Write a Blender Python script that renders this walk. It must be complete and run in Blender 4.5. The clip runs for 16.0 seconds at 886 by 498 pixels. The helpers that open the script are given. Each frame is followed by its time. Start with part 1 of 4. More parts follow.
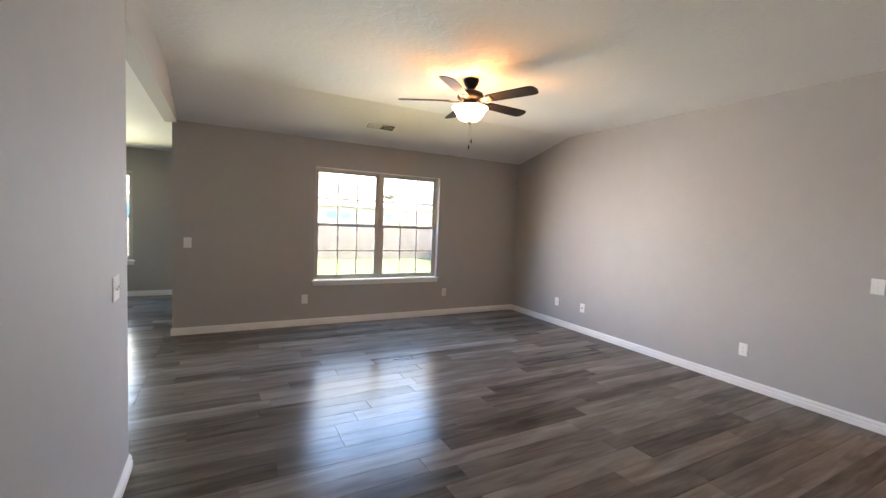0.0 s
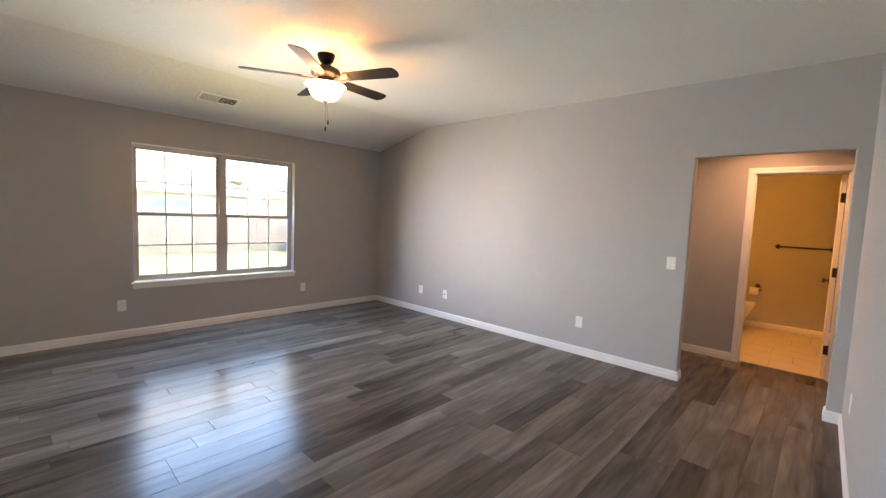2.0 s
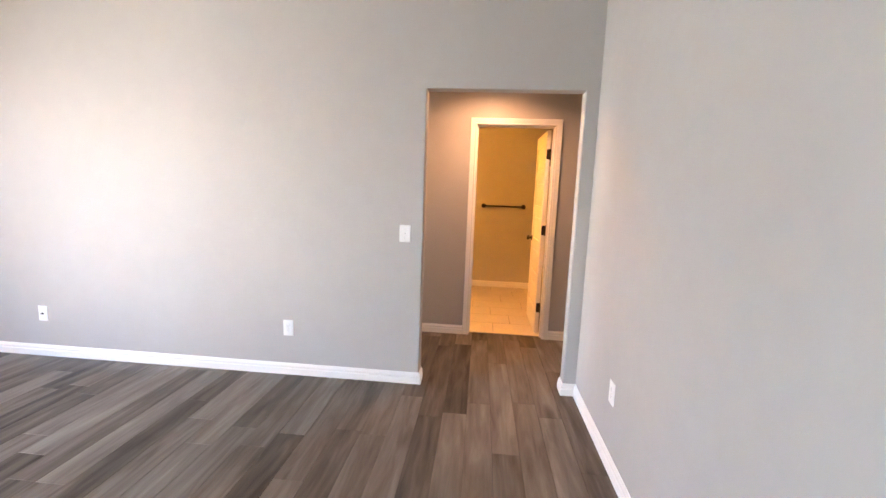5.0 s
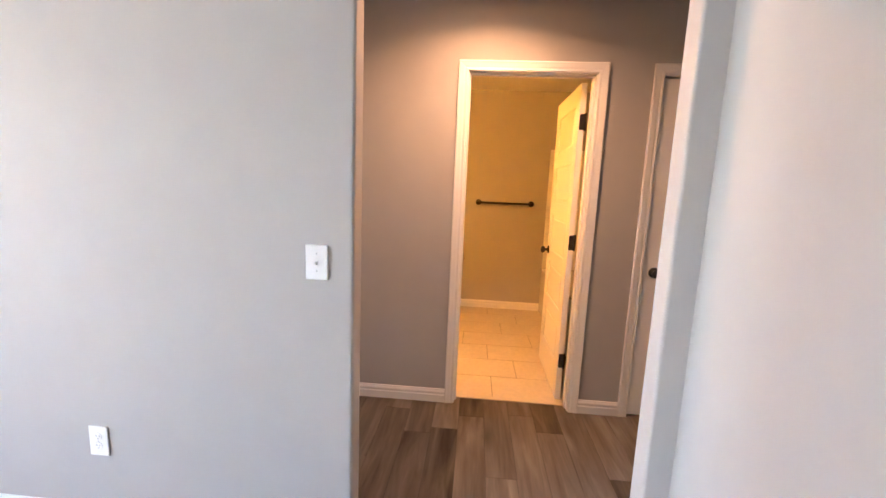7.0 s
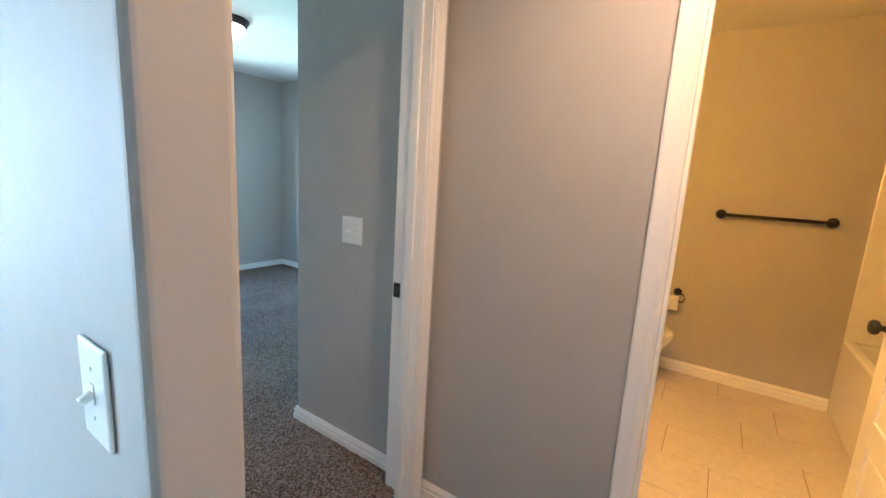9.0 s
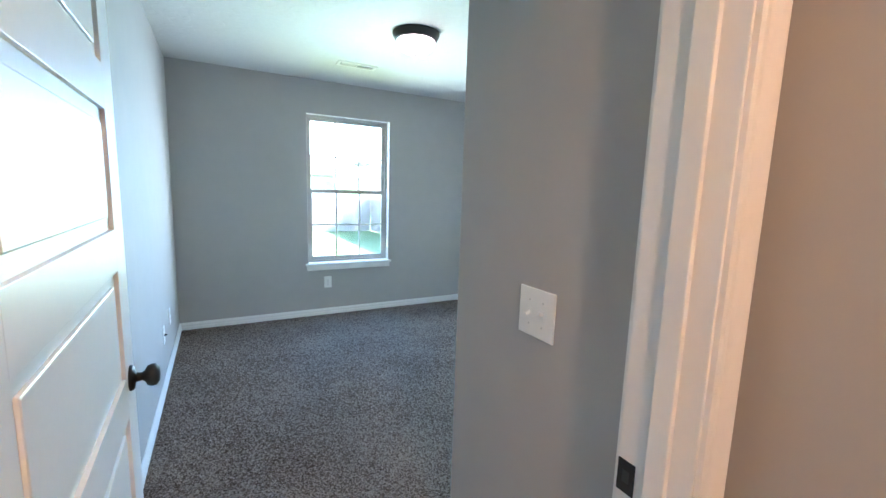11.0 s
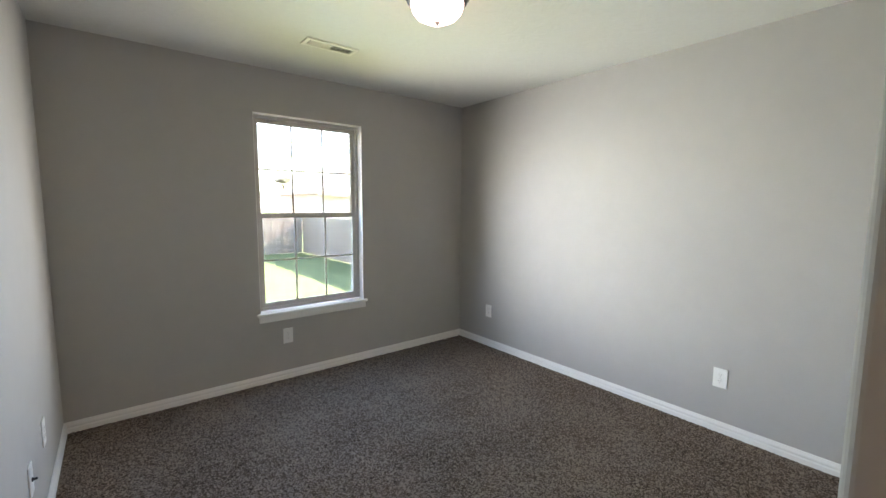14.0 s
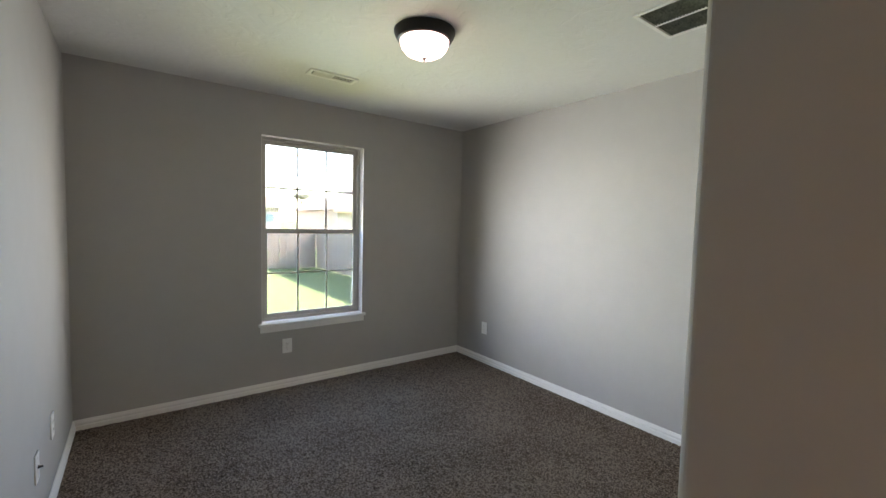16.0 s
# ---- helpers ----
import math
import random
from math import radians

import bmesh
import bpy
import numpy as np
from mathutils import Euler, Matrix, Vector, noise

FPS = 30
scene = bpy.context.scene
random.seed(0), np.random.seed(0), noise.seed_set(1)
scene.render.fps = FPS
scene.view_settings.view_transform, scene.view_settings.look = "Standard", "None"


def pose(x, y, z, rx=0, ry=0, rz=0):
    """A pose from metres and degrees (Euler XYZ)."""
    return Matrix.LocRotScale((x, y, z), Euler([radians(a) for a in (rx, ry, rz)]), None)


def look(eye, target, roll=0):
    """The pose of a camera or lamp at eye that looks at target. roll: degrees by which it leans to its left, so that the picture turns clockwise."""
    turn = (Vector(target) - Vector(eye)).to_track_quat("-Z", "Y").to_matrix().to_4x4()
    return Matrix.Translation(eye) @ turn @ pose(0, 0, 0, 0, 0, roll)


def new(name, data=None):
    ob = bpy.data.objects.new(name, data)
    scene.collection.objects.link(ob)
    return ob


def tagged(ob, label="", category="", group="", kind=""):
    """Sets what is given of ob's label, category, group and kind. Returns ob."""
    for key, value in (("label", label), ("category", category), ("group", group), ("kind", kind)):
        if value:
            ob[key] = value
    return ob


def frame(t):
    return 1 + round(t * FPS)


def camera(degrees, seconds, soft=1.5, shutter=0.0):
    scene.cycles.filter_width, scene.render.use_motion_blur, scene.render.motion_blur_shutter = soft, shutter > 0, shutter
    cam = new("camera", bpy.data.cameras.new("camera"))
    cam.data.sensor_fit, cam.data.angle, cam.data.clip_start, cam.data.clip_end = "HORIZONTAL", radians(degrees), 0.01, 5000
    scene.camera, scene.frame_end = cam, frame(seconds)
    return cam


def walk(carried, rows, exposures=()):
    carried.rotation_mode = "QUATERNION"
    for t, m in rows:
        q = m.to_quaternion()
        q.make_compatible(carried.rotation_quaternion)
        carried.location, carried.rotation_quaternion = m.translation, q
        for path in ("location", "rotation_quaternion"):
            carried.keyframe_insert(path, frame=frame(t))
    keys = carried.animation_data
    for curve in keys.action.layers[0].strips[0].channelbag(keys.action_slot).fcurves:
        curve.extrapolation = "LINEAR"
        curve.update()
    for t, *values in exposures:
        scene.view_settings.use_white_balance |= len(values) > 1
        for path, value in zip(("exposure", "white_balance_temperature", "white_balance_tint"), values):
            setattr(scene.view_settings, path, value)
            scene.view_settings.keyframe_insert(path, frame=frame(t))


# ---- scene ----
cam = camera(94.2, 16.0)
PATH = [
    (0, (-0.353, -0.028, 1.462), (0.595, 1.728, 1.328), 2.5),
    (0.5, (-0.299, 0.043, 1.433), (0.776, 1.726, 1.317), 2.4),
    (1, (-0.327, 0.088, 1.446), (0.881, 1.678, 1.329), 2.3),
    (1.5, (-0.288, 0.075, 1.454), (1.044, 1.561, 1.32), 2.3),
    (2, (-0.258, 0.102, 1.46), (1.208, 1.453, 1.301), 2.4),
    (2.5, (-0.161, 0.173, 1.419), (1.447, 1.348, 1.235), 2.8),
    (3, (0.078, 0.274, 1.407), (1.83, 1.22, 1.215), 2.9),
    (3.5, (0.352, 0.401, 1.456), (2.212, 1.101, 1.234), 2.4),
    (4, (0.612, 0.549, 1.466), (2.539, 1.027, 1.225), 2.1),
    (4.5, (0.939, 0.588, 1.429), (2.906, 0.868, 1.196), 1.9),
    (4.7, (1.046, 0.62, 1.412), (3.018, 0.832, 1.157), 2.0),
    (6.8, (2.573, 0.616, 1.392), (4.546, 0.723, 1.084), 2.3),
    (7, (2.717, 0.611, 1.38), (4.689, 0.758, 1.081), 2.4),
    (7.5, (3.045, 0.536, 1.384), (4.999, 0.841, 1.082), 2.6),
    (8, (3.367, 0.533, 1.379), (5.27, 1.065, 1.07), 2.8),
    (8.5, (3.654, 0.56, 1.369), (5.458, 1.356, 1.038), 3.4),
    (9, (3.917, 0.586, 1.371), (5.559, 1.674, 1.025), 3.4),
    (9.5, (4.108, 0.712, 1.371), (5.545, 2.061, 1.032), 3.1),
    (10, (4.273, 0.853, 1.375), (5.47, 2.421, 1.045), 3.0),
    (10.2, (4.344, 0.907, 1.381), (5.453, 2.539, 1.056), 2.9),
    (12.3, (4.574, 1.648, 1.423), (5.474, 3.417, 1.172), 1.4),
    (12.5, (4.569, 1.714, 1.426), (5.509, 3.462, 1.183), 1.2),
    (13, (4.543, 1.941, 1.439), (5.588, 3.63, 1.207), 1.0),
    (13.5, (4.499, 2.133, 1.45), (5.662, 3.747, 1.244), 0.6),
    (14, (4.471, 2.23, 1.44), (5.715, 3.783, 1.233), 0.3),
    (14.5, (4.467, 2.238, 1.44), (5.742, 3.77, 1.272), 0.2),
    (15, (4.462, 2.223, 1.45), (5.73, 3.763, 1.302), 0.4),
    (15.5, (4.474, 2.183, 1.454), (5.706, 3.753, 1.323), 0.8),
    (16, (4.522, 2.023, 1.451), (5.712, 3.626, 1.33), 1.4),
]
EXPOSURES = [
    (0.0, 6.58, 7300, 22), (2.0, 6.72, 7300, 22), (3.2, 6.95, 7100, 22), (4.0, 7.4, 7100, 22), (7.0, 7.45, 6500, 21), (8.0, 7.45, 6100, 15), (8.5, 7.4, 5300, 5), (9.5, 7.6, 5000, -1), (10.2, 7.58, 4900, 1),
    (12.3, 7.25, 6900, 18), (13.3, 6.85, 7300, 20), (14.5, 6.58, 7400, 20), (16.0, 6.3, 7400, 20),
]
walk(cam, [(t, look(eye, target, roll)) for t, eye, target, roll in PATH], EXPOSURES)

# ---- world and light ----
world = bpy.data.worlds.new("sky")
scene.world = world
world.use_nodes = True
wn = world.node_tree
wn.nodes.clear()
sky = wn.nodes.new("ShaderNodeTexSky")
sky.sky_type = "NISHITA"
sky.sun_disc = False
sky.sun_elevation = radians(36)
sky.sun_rotation = radians(95)
sky.dust_density = 0.7
bg = wn.nodes.new("ShaderNodeBackground")
bg.inputs["Strength"].default_value = 0.09
wo = wn.nodes.new("ShaderNodeOutputWorld")
wn.links.new(sky.outputs[0], bg.inputs[0])
wn.links.new(bg.outputs[0], wo.inputs[0])

sun = new("sun", bpy.data.lights.new("sun", "SUN"))
sun.data.energy = 3.0
sun.data.angle = radians(0.5)
sun.data.color = (1.0, 0.95, 0.87)
sun.matrix_world = look((30, -3, 22), (0, 0, 0))


def window_light(name, c, wide, high, watts, rgb, turn, tilt, spread):
    """Area lamp in a window's opening, standing in for soft daylight: tilt < 0 falls, tilt > 0 rises; turn > 0 goes to
    the east.
    """
    lamp = new(name, bpy.data.lights.new(name, "AREA"))
    lamp.data.shape, lamp.data.size, lamp.data.size_y = "RECTANGLE", wide, high
    lamp.data.energy, lamp.data.color, lamp.data.spread = watts, rgb, radians(spread)
    a = radians(turn)
    lamp.matrix_world = look(c, (c[0] + math.sin(a), c[1] - math.cos(a), c[2] + math.tan(radians(tilt))))


def daylight(name, x0, x1, z0, z1, y, sky_w, lawn_w, side_w, lawn_rgb, side_rgb):
    """A window's daylight from added area lamps: blue sky falling, sunlit grass rising, narrow fills for the side
    walls.
    """
    c = ((x0 + x1) / 2, y, (z0 + z1) / 2)
    window_light("skylight_" + name, c, x1 - x0, z1 - z0, sky_w, (0.25, 0.54, 1.0), 0, -26, 150)
    window_light("lawnlight_" + name, (c[0], y - 0.002, c[2]), x1 - x0, z1 - z0, lawn_w, lawn_rgb, 0, 19, 108)
    # narrow lamps added in the opening to brighten the walls on either side
    for turn, w in ((-58, side_w[0]), (39, side_w[1])):
        if w:
            window_light("sidefill_" + name, (c[0], y - 0.02, c[2]), 0.26, z1 - z0, w, side_rgb, turn, 0, 82)


daylight("living", 0.77, 2.54, 0.64, 2.07, 5.646, 1.12, 0.39, (0.17, 0.24), (1.0, 0.94, 0.50), (1.0, 0.96, 0.86))
daylight("bedroom", 5.34, 6.15, 0.65, 2.08, 5.562, 0.38, 0.165, (0.080, 0.19), (0.90, 1.0, 0.48), (0.84, 0.96, 0.97))
daylight("dining", -2.48, -1.68, 0.64, 2.01, 8.414, 0.50, 0.44, (0, 0), (0.96, 1.0, 0.62), (1, 1, 1))


# ---- materials ----
def material(name, rgb, rough=0.6, metal=0.0, var=0.06, scale=3.0, fine=120.0, bump=0.0, bump_scale=200.0, coat=0.0, spec=0.5):
    """A plain painted, moulded or metal surface with mottling at two scales and fine relief."""
    m = bpy.data.materials.new(name)
    m.use_nodes = True
    t = m.node_tree
    b = t.nodes["Principled BSDF"]
    b.inputs["Roughness"].default_value, b.inputs["Metallic"].default_value = rough, metal
    b.inputs["Coat Weight"].default_value = coat
    b.inputs["Specular IOR Level"].default_value = spec
    co = t.nodes.new("ShaderNodeTexCoord")
    n1, n2 = t.nodes.new("ShaderNodeTexNoise"), t.nodes.new("ShaderNodeTexNoise")
    n1.inputs["Scale"].default_value, n2.inputs["Scale"].default_value = scale, fine
    n1.inputs["Detail"].default_value, n2.inputs["Detail"].default_value = 4, 2
    mix = t.nodes.new("ShaderNodeMath")
    mix.operation = "ADD"
    rampn = t.nodes.new("ShaderNodeMapRange")
    rampn.inputs["From Min"].default_value, rampn.inputs["From Max"].default_value = 0.6, 1.4
    rampn.inputs["To Min"].default_value, rampn.inputs["To Max"].default_value = 1 - var, 1 + var
    mul = t.nodes.new("ShaderNodeVectorMath")
    mul.operation = "SCALE"
    mul.inputs[0].default_value = rgb
    for n in (n1, n2):
        t.links.new(co.outputs["Object"], n.inputs["Vector"])
    t.links.new(n1.outputs[0], mix.inputs[0])
    t.links.new(n2.outputs[0], mix.inputs[1])
    t.links.new(mix.outputs[0], rampn.inputs[0])
    t.links.new(rampn.outputs[0], mul.inputs["Scale"])
    t.links.new(mul.outputs[0], b.inputs["Base Color"])
    if bump:
        n3 = t.nodes.new("ShaderNodeTexNoise")
        n3.inputs["Scale"].default_value, n3.inputs["Detail"].default_value = bump_scale, 3
        bp = t.nodes.new("ShaderNodeBump")
        bp.inputs["Strength"].default_value, bp.inputs["Distance"].default_value = bump, 0.002
        t.links.new(co.outputs["Object"], n3.inputs["Vector"])
        t.links.new(n3.outputs[0], bp.inputs["Height"])
        t.links.new(bp.outputs[0], b.inputs["Normal"])
    return m


def glow(name, rgb, strength):
    m = bpy.data.materials.new(name)
    m.use_nodes = True
    b = m.node_tree.nodes["Principled BSDF"]
    b.inputs["Base Color"].default_value = (0.85, 0.83, 0.8, 1)
    b.inputs["Roughness"].default_value = 0.3
    b.inputs["Emission Color"].default_value = (*rgb, 1)
    b.inputs["Emission Strength"].default_value = strength
    return m


def glass_material():
    """Double glazing: lets light straight through, with a faint reflection; grey tint added to dim the view out."""
    m = bpy.data.materials.new("window_glass")
    m.use_nodes = True
    t = m.node_tree
    t.nodes.clear()
    o, tr, gl, mx = (t.nodes.new("ShaderNode" + k) for k in ("OutputMaterial", "BsdfTransparent", "BsdfGlossy", "MixShader"))
    # tint holds back the brightness of the yard behind the pane
    tr.inputs[0].default_value = (0.43, 0.435, 0.43, 1)
    gl.inputs["Roughness"].default_value = 0.02
    fr = t.nodes.new("ShaderNodeFresnel")
    fr.inputs["IOR"].default_value = 1.35
    t.links.new(fr.outputs[0], mx.inputs[0])
    t.links.new(tr.outputs[0], mx.inputs[1])
    t.links.new(gl.outputs[0], mx.inputs[2])
    t.links.new(mx.outputs[0], o.inputs[0])
    return m


def plank_material():
    """Grey-brown vinyl planks: a shade of their own each, long grain, a few knots, fine relief."""
    m = bpy.data.materials.new("vinyl_plank")
    m.use_nodes = True
    t = m.node_tree
    b = t.nodes["Principled BSDF"]
    co, inf, geo = (t.nodes.new("ShaderNode" + k) for k in ("TexCoord", "ObjectInfo", "NewGeometry"))
    rnd = t.nodes.new("ShaderNodeMath")
    rnd.operation = "ADD"
    t.links.new(inf.outputs["Random"], rnd.inputs[0])
    t.links.new(geo.outputs["Random Per Island"], rnd.inputs[1])
    frac = t.nodes.new("ShaderNodeMath")
    frac.operation = "FRACT"
    t.links.new(rnd.outputs[0], frac.inputs[0])
    off = t.nodes.new("ShaderNodeVectorMath")
    off.operation = "MULTIPLY_ADD"
    off.inputs[1].default_value = (1, 1, 1)
    comb = t.nodes.new("ShaderNodeCombineXYZ")
    big = t.nodes.new("ShaderNodeMath")
    big.operation = "MULTIPLY"
    big.inputs[1].default_value = 60
    t.links.new(frac.outputs[0], big.inputs[0])
    for k in range(3):
        t.links.new(big.outputs[0], comb.inputs[k])
    t.links.new(co.outputs["Object"], off.inputs[0])
    t.links.new(comb.outputs[0], off.inputs[2])
    grain = []
    for sx, sy, sc, det in ((1.1, 8.5, 1.6, 5), (2.2, 26.0, 2.0, 5), (5.0, 150.0, 1.5, 2)):
        mp = t.nodes.new("ShaderNodeMapping")
        mp.inputs["Scale"].default_value = (sx, sy, 1)
        n = t.nodes.new("ShaderNodeTexNoise")
        n.inputs["Scale"].default_value, n.inputs["Detail"].default_value = sc, det
        n.inputs["Distortion"].default_value = 0.6
        t.links.new(off.outputs[0], mp.inputs[0])
        t.links.new(mp.outputs[0], n.inputs["Vector"])
        grain.append(n)
    ramp = t.nodes.new("ShaderNodeValToRGB")
    cr = ramp.color_ramp
    cr.elements[0].position, cr.elements[0].color = 0.0, (0.046, 0.036, 0.028, 1)
    cr.elements[1].position, cr.elements[1].color = 1.0, (0.262, 0.226, 0.190, 1)
    e = cr.elements.new(0.35)
    e.color = (0.104, 0.083, 0.066, 1)
    e = cr.elements.new(0.7)
    e.color = (0.178, 0.148, 0.121, 1)
    a1, a2, a3 = (t.nodes.new("ShaderNodeMath") for _ in range(3))
    for a, w in ((a1, 1.1), (a2, 0.30), (a3, 0.05)):
        a.operation = "MULTIPLY_ADD"
        a.inputs[1].default_value = w
    pick = t.nodes.new("ShaderNodeMath")
    pick.operation = "MULTIPLY_ADD"
    pick.inputs[1].default_value, pick.inputs[2].default_value = 0.54, -0.54
    t.links.new(frac.outputs[0], pick.inputs[0])
    t.links.new(grain[0].outputs[0], a1.inputs[0])
    t.links.new(pick.outputs[0], a1.inputs[2])
    t.links.new(grain[1].outputs[0], a2.inputs[0])
    t.links.new(a1.outputs[0], a2.inputs[2])
    t.links.new(grain[2].outputs[0], a3.inputs[0])
    t.links.new(a2.outputs[0], a3.inputs[2])
    t.links.new(a3.outputs[0], ramp.inputs[0])
    b.inputs["Specular IOR Level"].default_value = 0.13
    # dark knots, few and drawn out along the board
    mpk = t.nodes.new("ShaderNodeMapping")
    mpk.inputs["Scale"].default_value = (0.9, 3.4, 1)
    vo = t.nodes.new("ShaderNodeTexVoronoi")
    vo.inputs["Scale"].default_value = 1.0
    t.links.new(off.outputs[0], mpk.inputs[0])
    t.links.new(mpk.outputs[0], vo.inputs["Vector"])
    kn = t.nodes.new("ShaderNodeMapRange")
    kn.inputs["From Min"].default_value, kn.inputs["From Max"].default_value = 0.03, 0.16
    kn.inputs["To Min"].default_value, kn.inputs["To Max"].default_value = 0.45, 1.0
    t.links.new(vo.outputs["Distance"], kn.inputs[0])
    sc2 = t.nodes.new("ShaderNodeVectorMath")
    sc2.operation = "SCALE"
    t.links.new(ramp.outputs[0], sc2.inputs[0])
    t.links.new(kn.outputs[0], sc2.inputs["Scale"])
    t.links.new(sc2.outputs[0], b.inputs["Base Color"])
    rr = t.nodes.new("ShaderNodeMapRange")
    rr.inputs["To Min"].default_value, rr.inputs["To Max"].default_value = 0.17, 0.27
    t.links.new(grain[1].outputs[0], rr.inputs[0])
    t.links.new(rr.outputs[0], b.inputs["Roughness"])
    bp = t.nodes.new("ShaderNodeBump")
    bp.inputs["Strength"].default_value, bp.inputs["Distance"].default_value = 0.12, 0.0015
    t.links.new(grain[2].outputs[0], bp.inputs["Height"])
    t.links.new(bp.outputs[0], b.inputs["Normal"])
    return m


def knockdown_material():
    """White ceiling paint over a troweled knock-down texture."""
    m = material("ceiling_paint", (0.70, 0.69, 0.665), 0.75, var=0.03, scale=1.3, fine=40)
    t = m.node_tree
    b = t.nodes["Principled BSDF"]
    co = t.nodes.new("ShaderNodeTexCoord")
    n = t.nodes.new("ShaderNodeTexNoise")
    n.inputs["Scale"].default_value, n.inputs["Detail"].default_value, n.inputs["Distortion"].default_value = 9, 5, 1.2
    r = t.nodes.new("ShaderNodeMapRange")
    r.inputs["From Min"].default_value, r.inputs["From Max"].default_value = 0.47, 0.56
    bp = t.nodes.new("ShaderNodeBump")
    bp.inputs["Strength"].default_value, bp.inputs["Distance"].default_value = 0.35, 0.003
    t.links.new(co.outputs["Object"], n.inputs["Vector"])
    t.links.new(n.outputs[0], r.inputs[0])
    t.links.new(r.outputs[0], bp.inputs["Height"])
    t.links.new(bp.outputs[0], b.inputs["Normal"])
    return m


def speckled(name, cols, scale, rough, bump=0.6, dist=0.006, mid=0.0):
    """Tufts or blades: cells of three colours mixed over broad mottling."""
    m = bpy.data.materials.new(name)
    m.use_nodes = True
    t = m.node_tree
    b = t.nodes["Principled BSDF"]
    b.inputs["Roughness"].default_value = rough
    b.inputs["Specular IOR Level"].default_value = 0.15
    co = t.nodes.new("ShaderNodeTexCoord")
    v = t.nodes.new("ShaderNodeTexVoronoi")
    v.inputs["Scale"].default_value = scale
    n = t.nodes.new("ShaderNodeTexNoise")
    n.inputs["Scale"].default_value, n.inputs["Detail"].default_value = 2.2, 5
    sep = t.nodes.new("ShaderNodeSeparateColor")
    ad = t.nodes.new("ShaderNodeMath")
    ad.operation = "MULTIPLY_ADD"
    ad.inputs[1].default_value = 0.7
    ramp = t.nodes.new("ShaderNodeValToRGB")
    cr = ramp.color_ramp
    cr.elements[0].position, cr.elements[0].color = 0.3, (*cols[0], 1)
    cr.elements[1].position, cr.elements[1].color = 1.1, (*cols[2], 1)
    e = cr.elements.new(0.7)
    e.color = (*cols[1], 1)
    for q in (v, n):
        t.links.new(co.outputs["Object"], q.inputs["Vector"])
    t.links.new(v.outputs["Color"], sep.inputs[0])
    t.links.new(sep.outputs[0], ad.inputs[0])
    calm = t.nodes.new("ShaderNodeMath")
    calm.operation = "MULTIPLY_ADD"
    calm.inputs[1].default_value, calm.inputs[2].default_value = 0.4, 0.22
    t.links.new(n.outputs[0], calm.inputs[0])
    # weighted by mid, puts the shade between clumps of tufts into the colour
    clump_shade = t.nodes.new("ShaderNodeTexNoise")
    clump_shade.inputs["Scale"].default_value, clump_shade.inputs["Detail"].default_value = scale / 3, 3
    t.links.new(co.outputs["Object"], clump_shade.inputs["Vector"])
    extra = t.nodes.new("ShaderNodeMath")
    extra.operation = "MULTIPLY_ADD"
    extra.inputs[1].default_value = mid
    t.links.new(clump_shade.outputs[0], extra.inputs[0])
    t.links.new(calm.outputs[0], extra.inputs[2])
    less = t.nodes.new("ShaderNodeMath")
    less.operation = "SUBTRACT"
    less.inputs[1].default_value = mid / 2
    t.links.new(extra.outputs[0], less.inputs[0])
    t.links.new(less.outputs[0], ad.inputs[2])
    t.links.new(ad.outputs[0], ramp.inputs[0])
    t.links.new(ramp.outputs[0], b.inputs["Base Color"])
    bp = t.nodes.new("ShaderNodeBump")
    bp.inputs["Strength"].default_value, bp.inputs["Distance"].default_value = bump, dist
    t.links.new(v.outputs["Distance"], bp.inputs["Height"])
    t.links.new(bp.outputs[0], b.inputs["Normal"])
    return m


def board_material(name, dark, light, rough=0.85):
    """Weathered fence boards, a tone of their own each, with grain along z."""
    m = bpy.data.materials.new(name)
    m.use_nodes = True
    t = m.node_tree
    b = t.nodes["Principled BSDF"]
    b.inputs["Roughness"].default_value = rough
    co, inf, geo = (t.nodes.new("ShaderNode" + k) for k in ("TexCoord", "ObjectInfo", "NewGeometry"))
    mp = t.nodes.new("ShaderNodeMapping")
    mp.inputs["Scale"].default_value = (18, 18, 1.2)
    n = t.nodes.new("ShaderNodeTexNoise")
    n.inputs["Scale"].default_value, n.inputs["Detail"].default_value = 1.5, 5
    t.links.new(co.outputs["Object"], mp.inputs[0])
    t.links.new(mp.outputs[0], n.inputs["Vector"])
    a, c = t.nodes.new("ShaderNodeMath"), t.nodes.new("ShaderNodeMath")
    a.operation, c.operation = "ADD", "MULTIPLY_ADD"
    t.links.new(inf.outputs["Random"], a.inputs[0])
    t.links.new(geo.outputs["Random Per Island"], a.inputs[1])
    c.inputs[1].default_value = 0.4
    t.links.new(a.outputs[0], c.inputs[0])
    t.links.new(n.outputs[0], c.inputs[2])
    ramp = t.nodes.new("ShaderNodeValToRGB")
    ramp.color_ramp.elements[0].position, ramp.color_ramp.elements[0].color = 0.3, (*dark, 1)
    ramp.color_ramp.elements[1].position, ramp.color_ramp.elements[1].color = 1.1, (*light, 1)
    t.links.new(c.outputs[0], ramp.inputs[0])
    t.links.new(ramp.outputs[0], b.inputs["Base Color"])
    return m


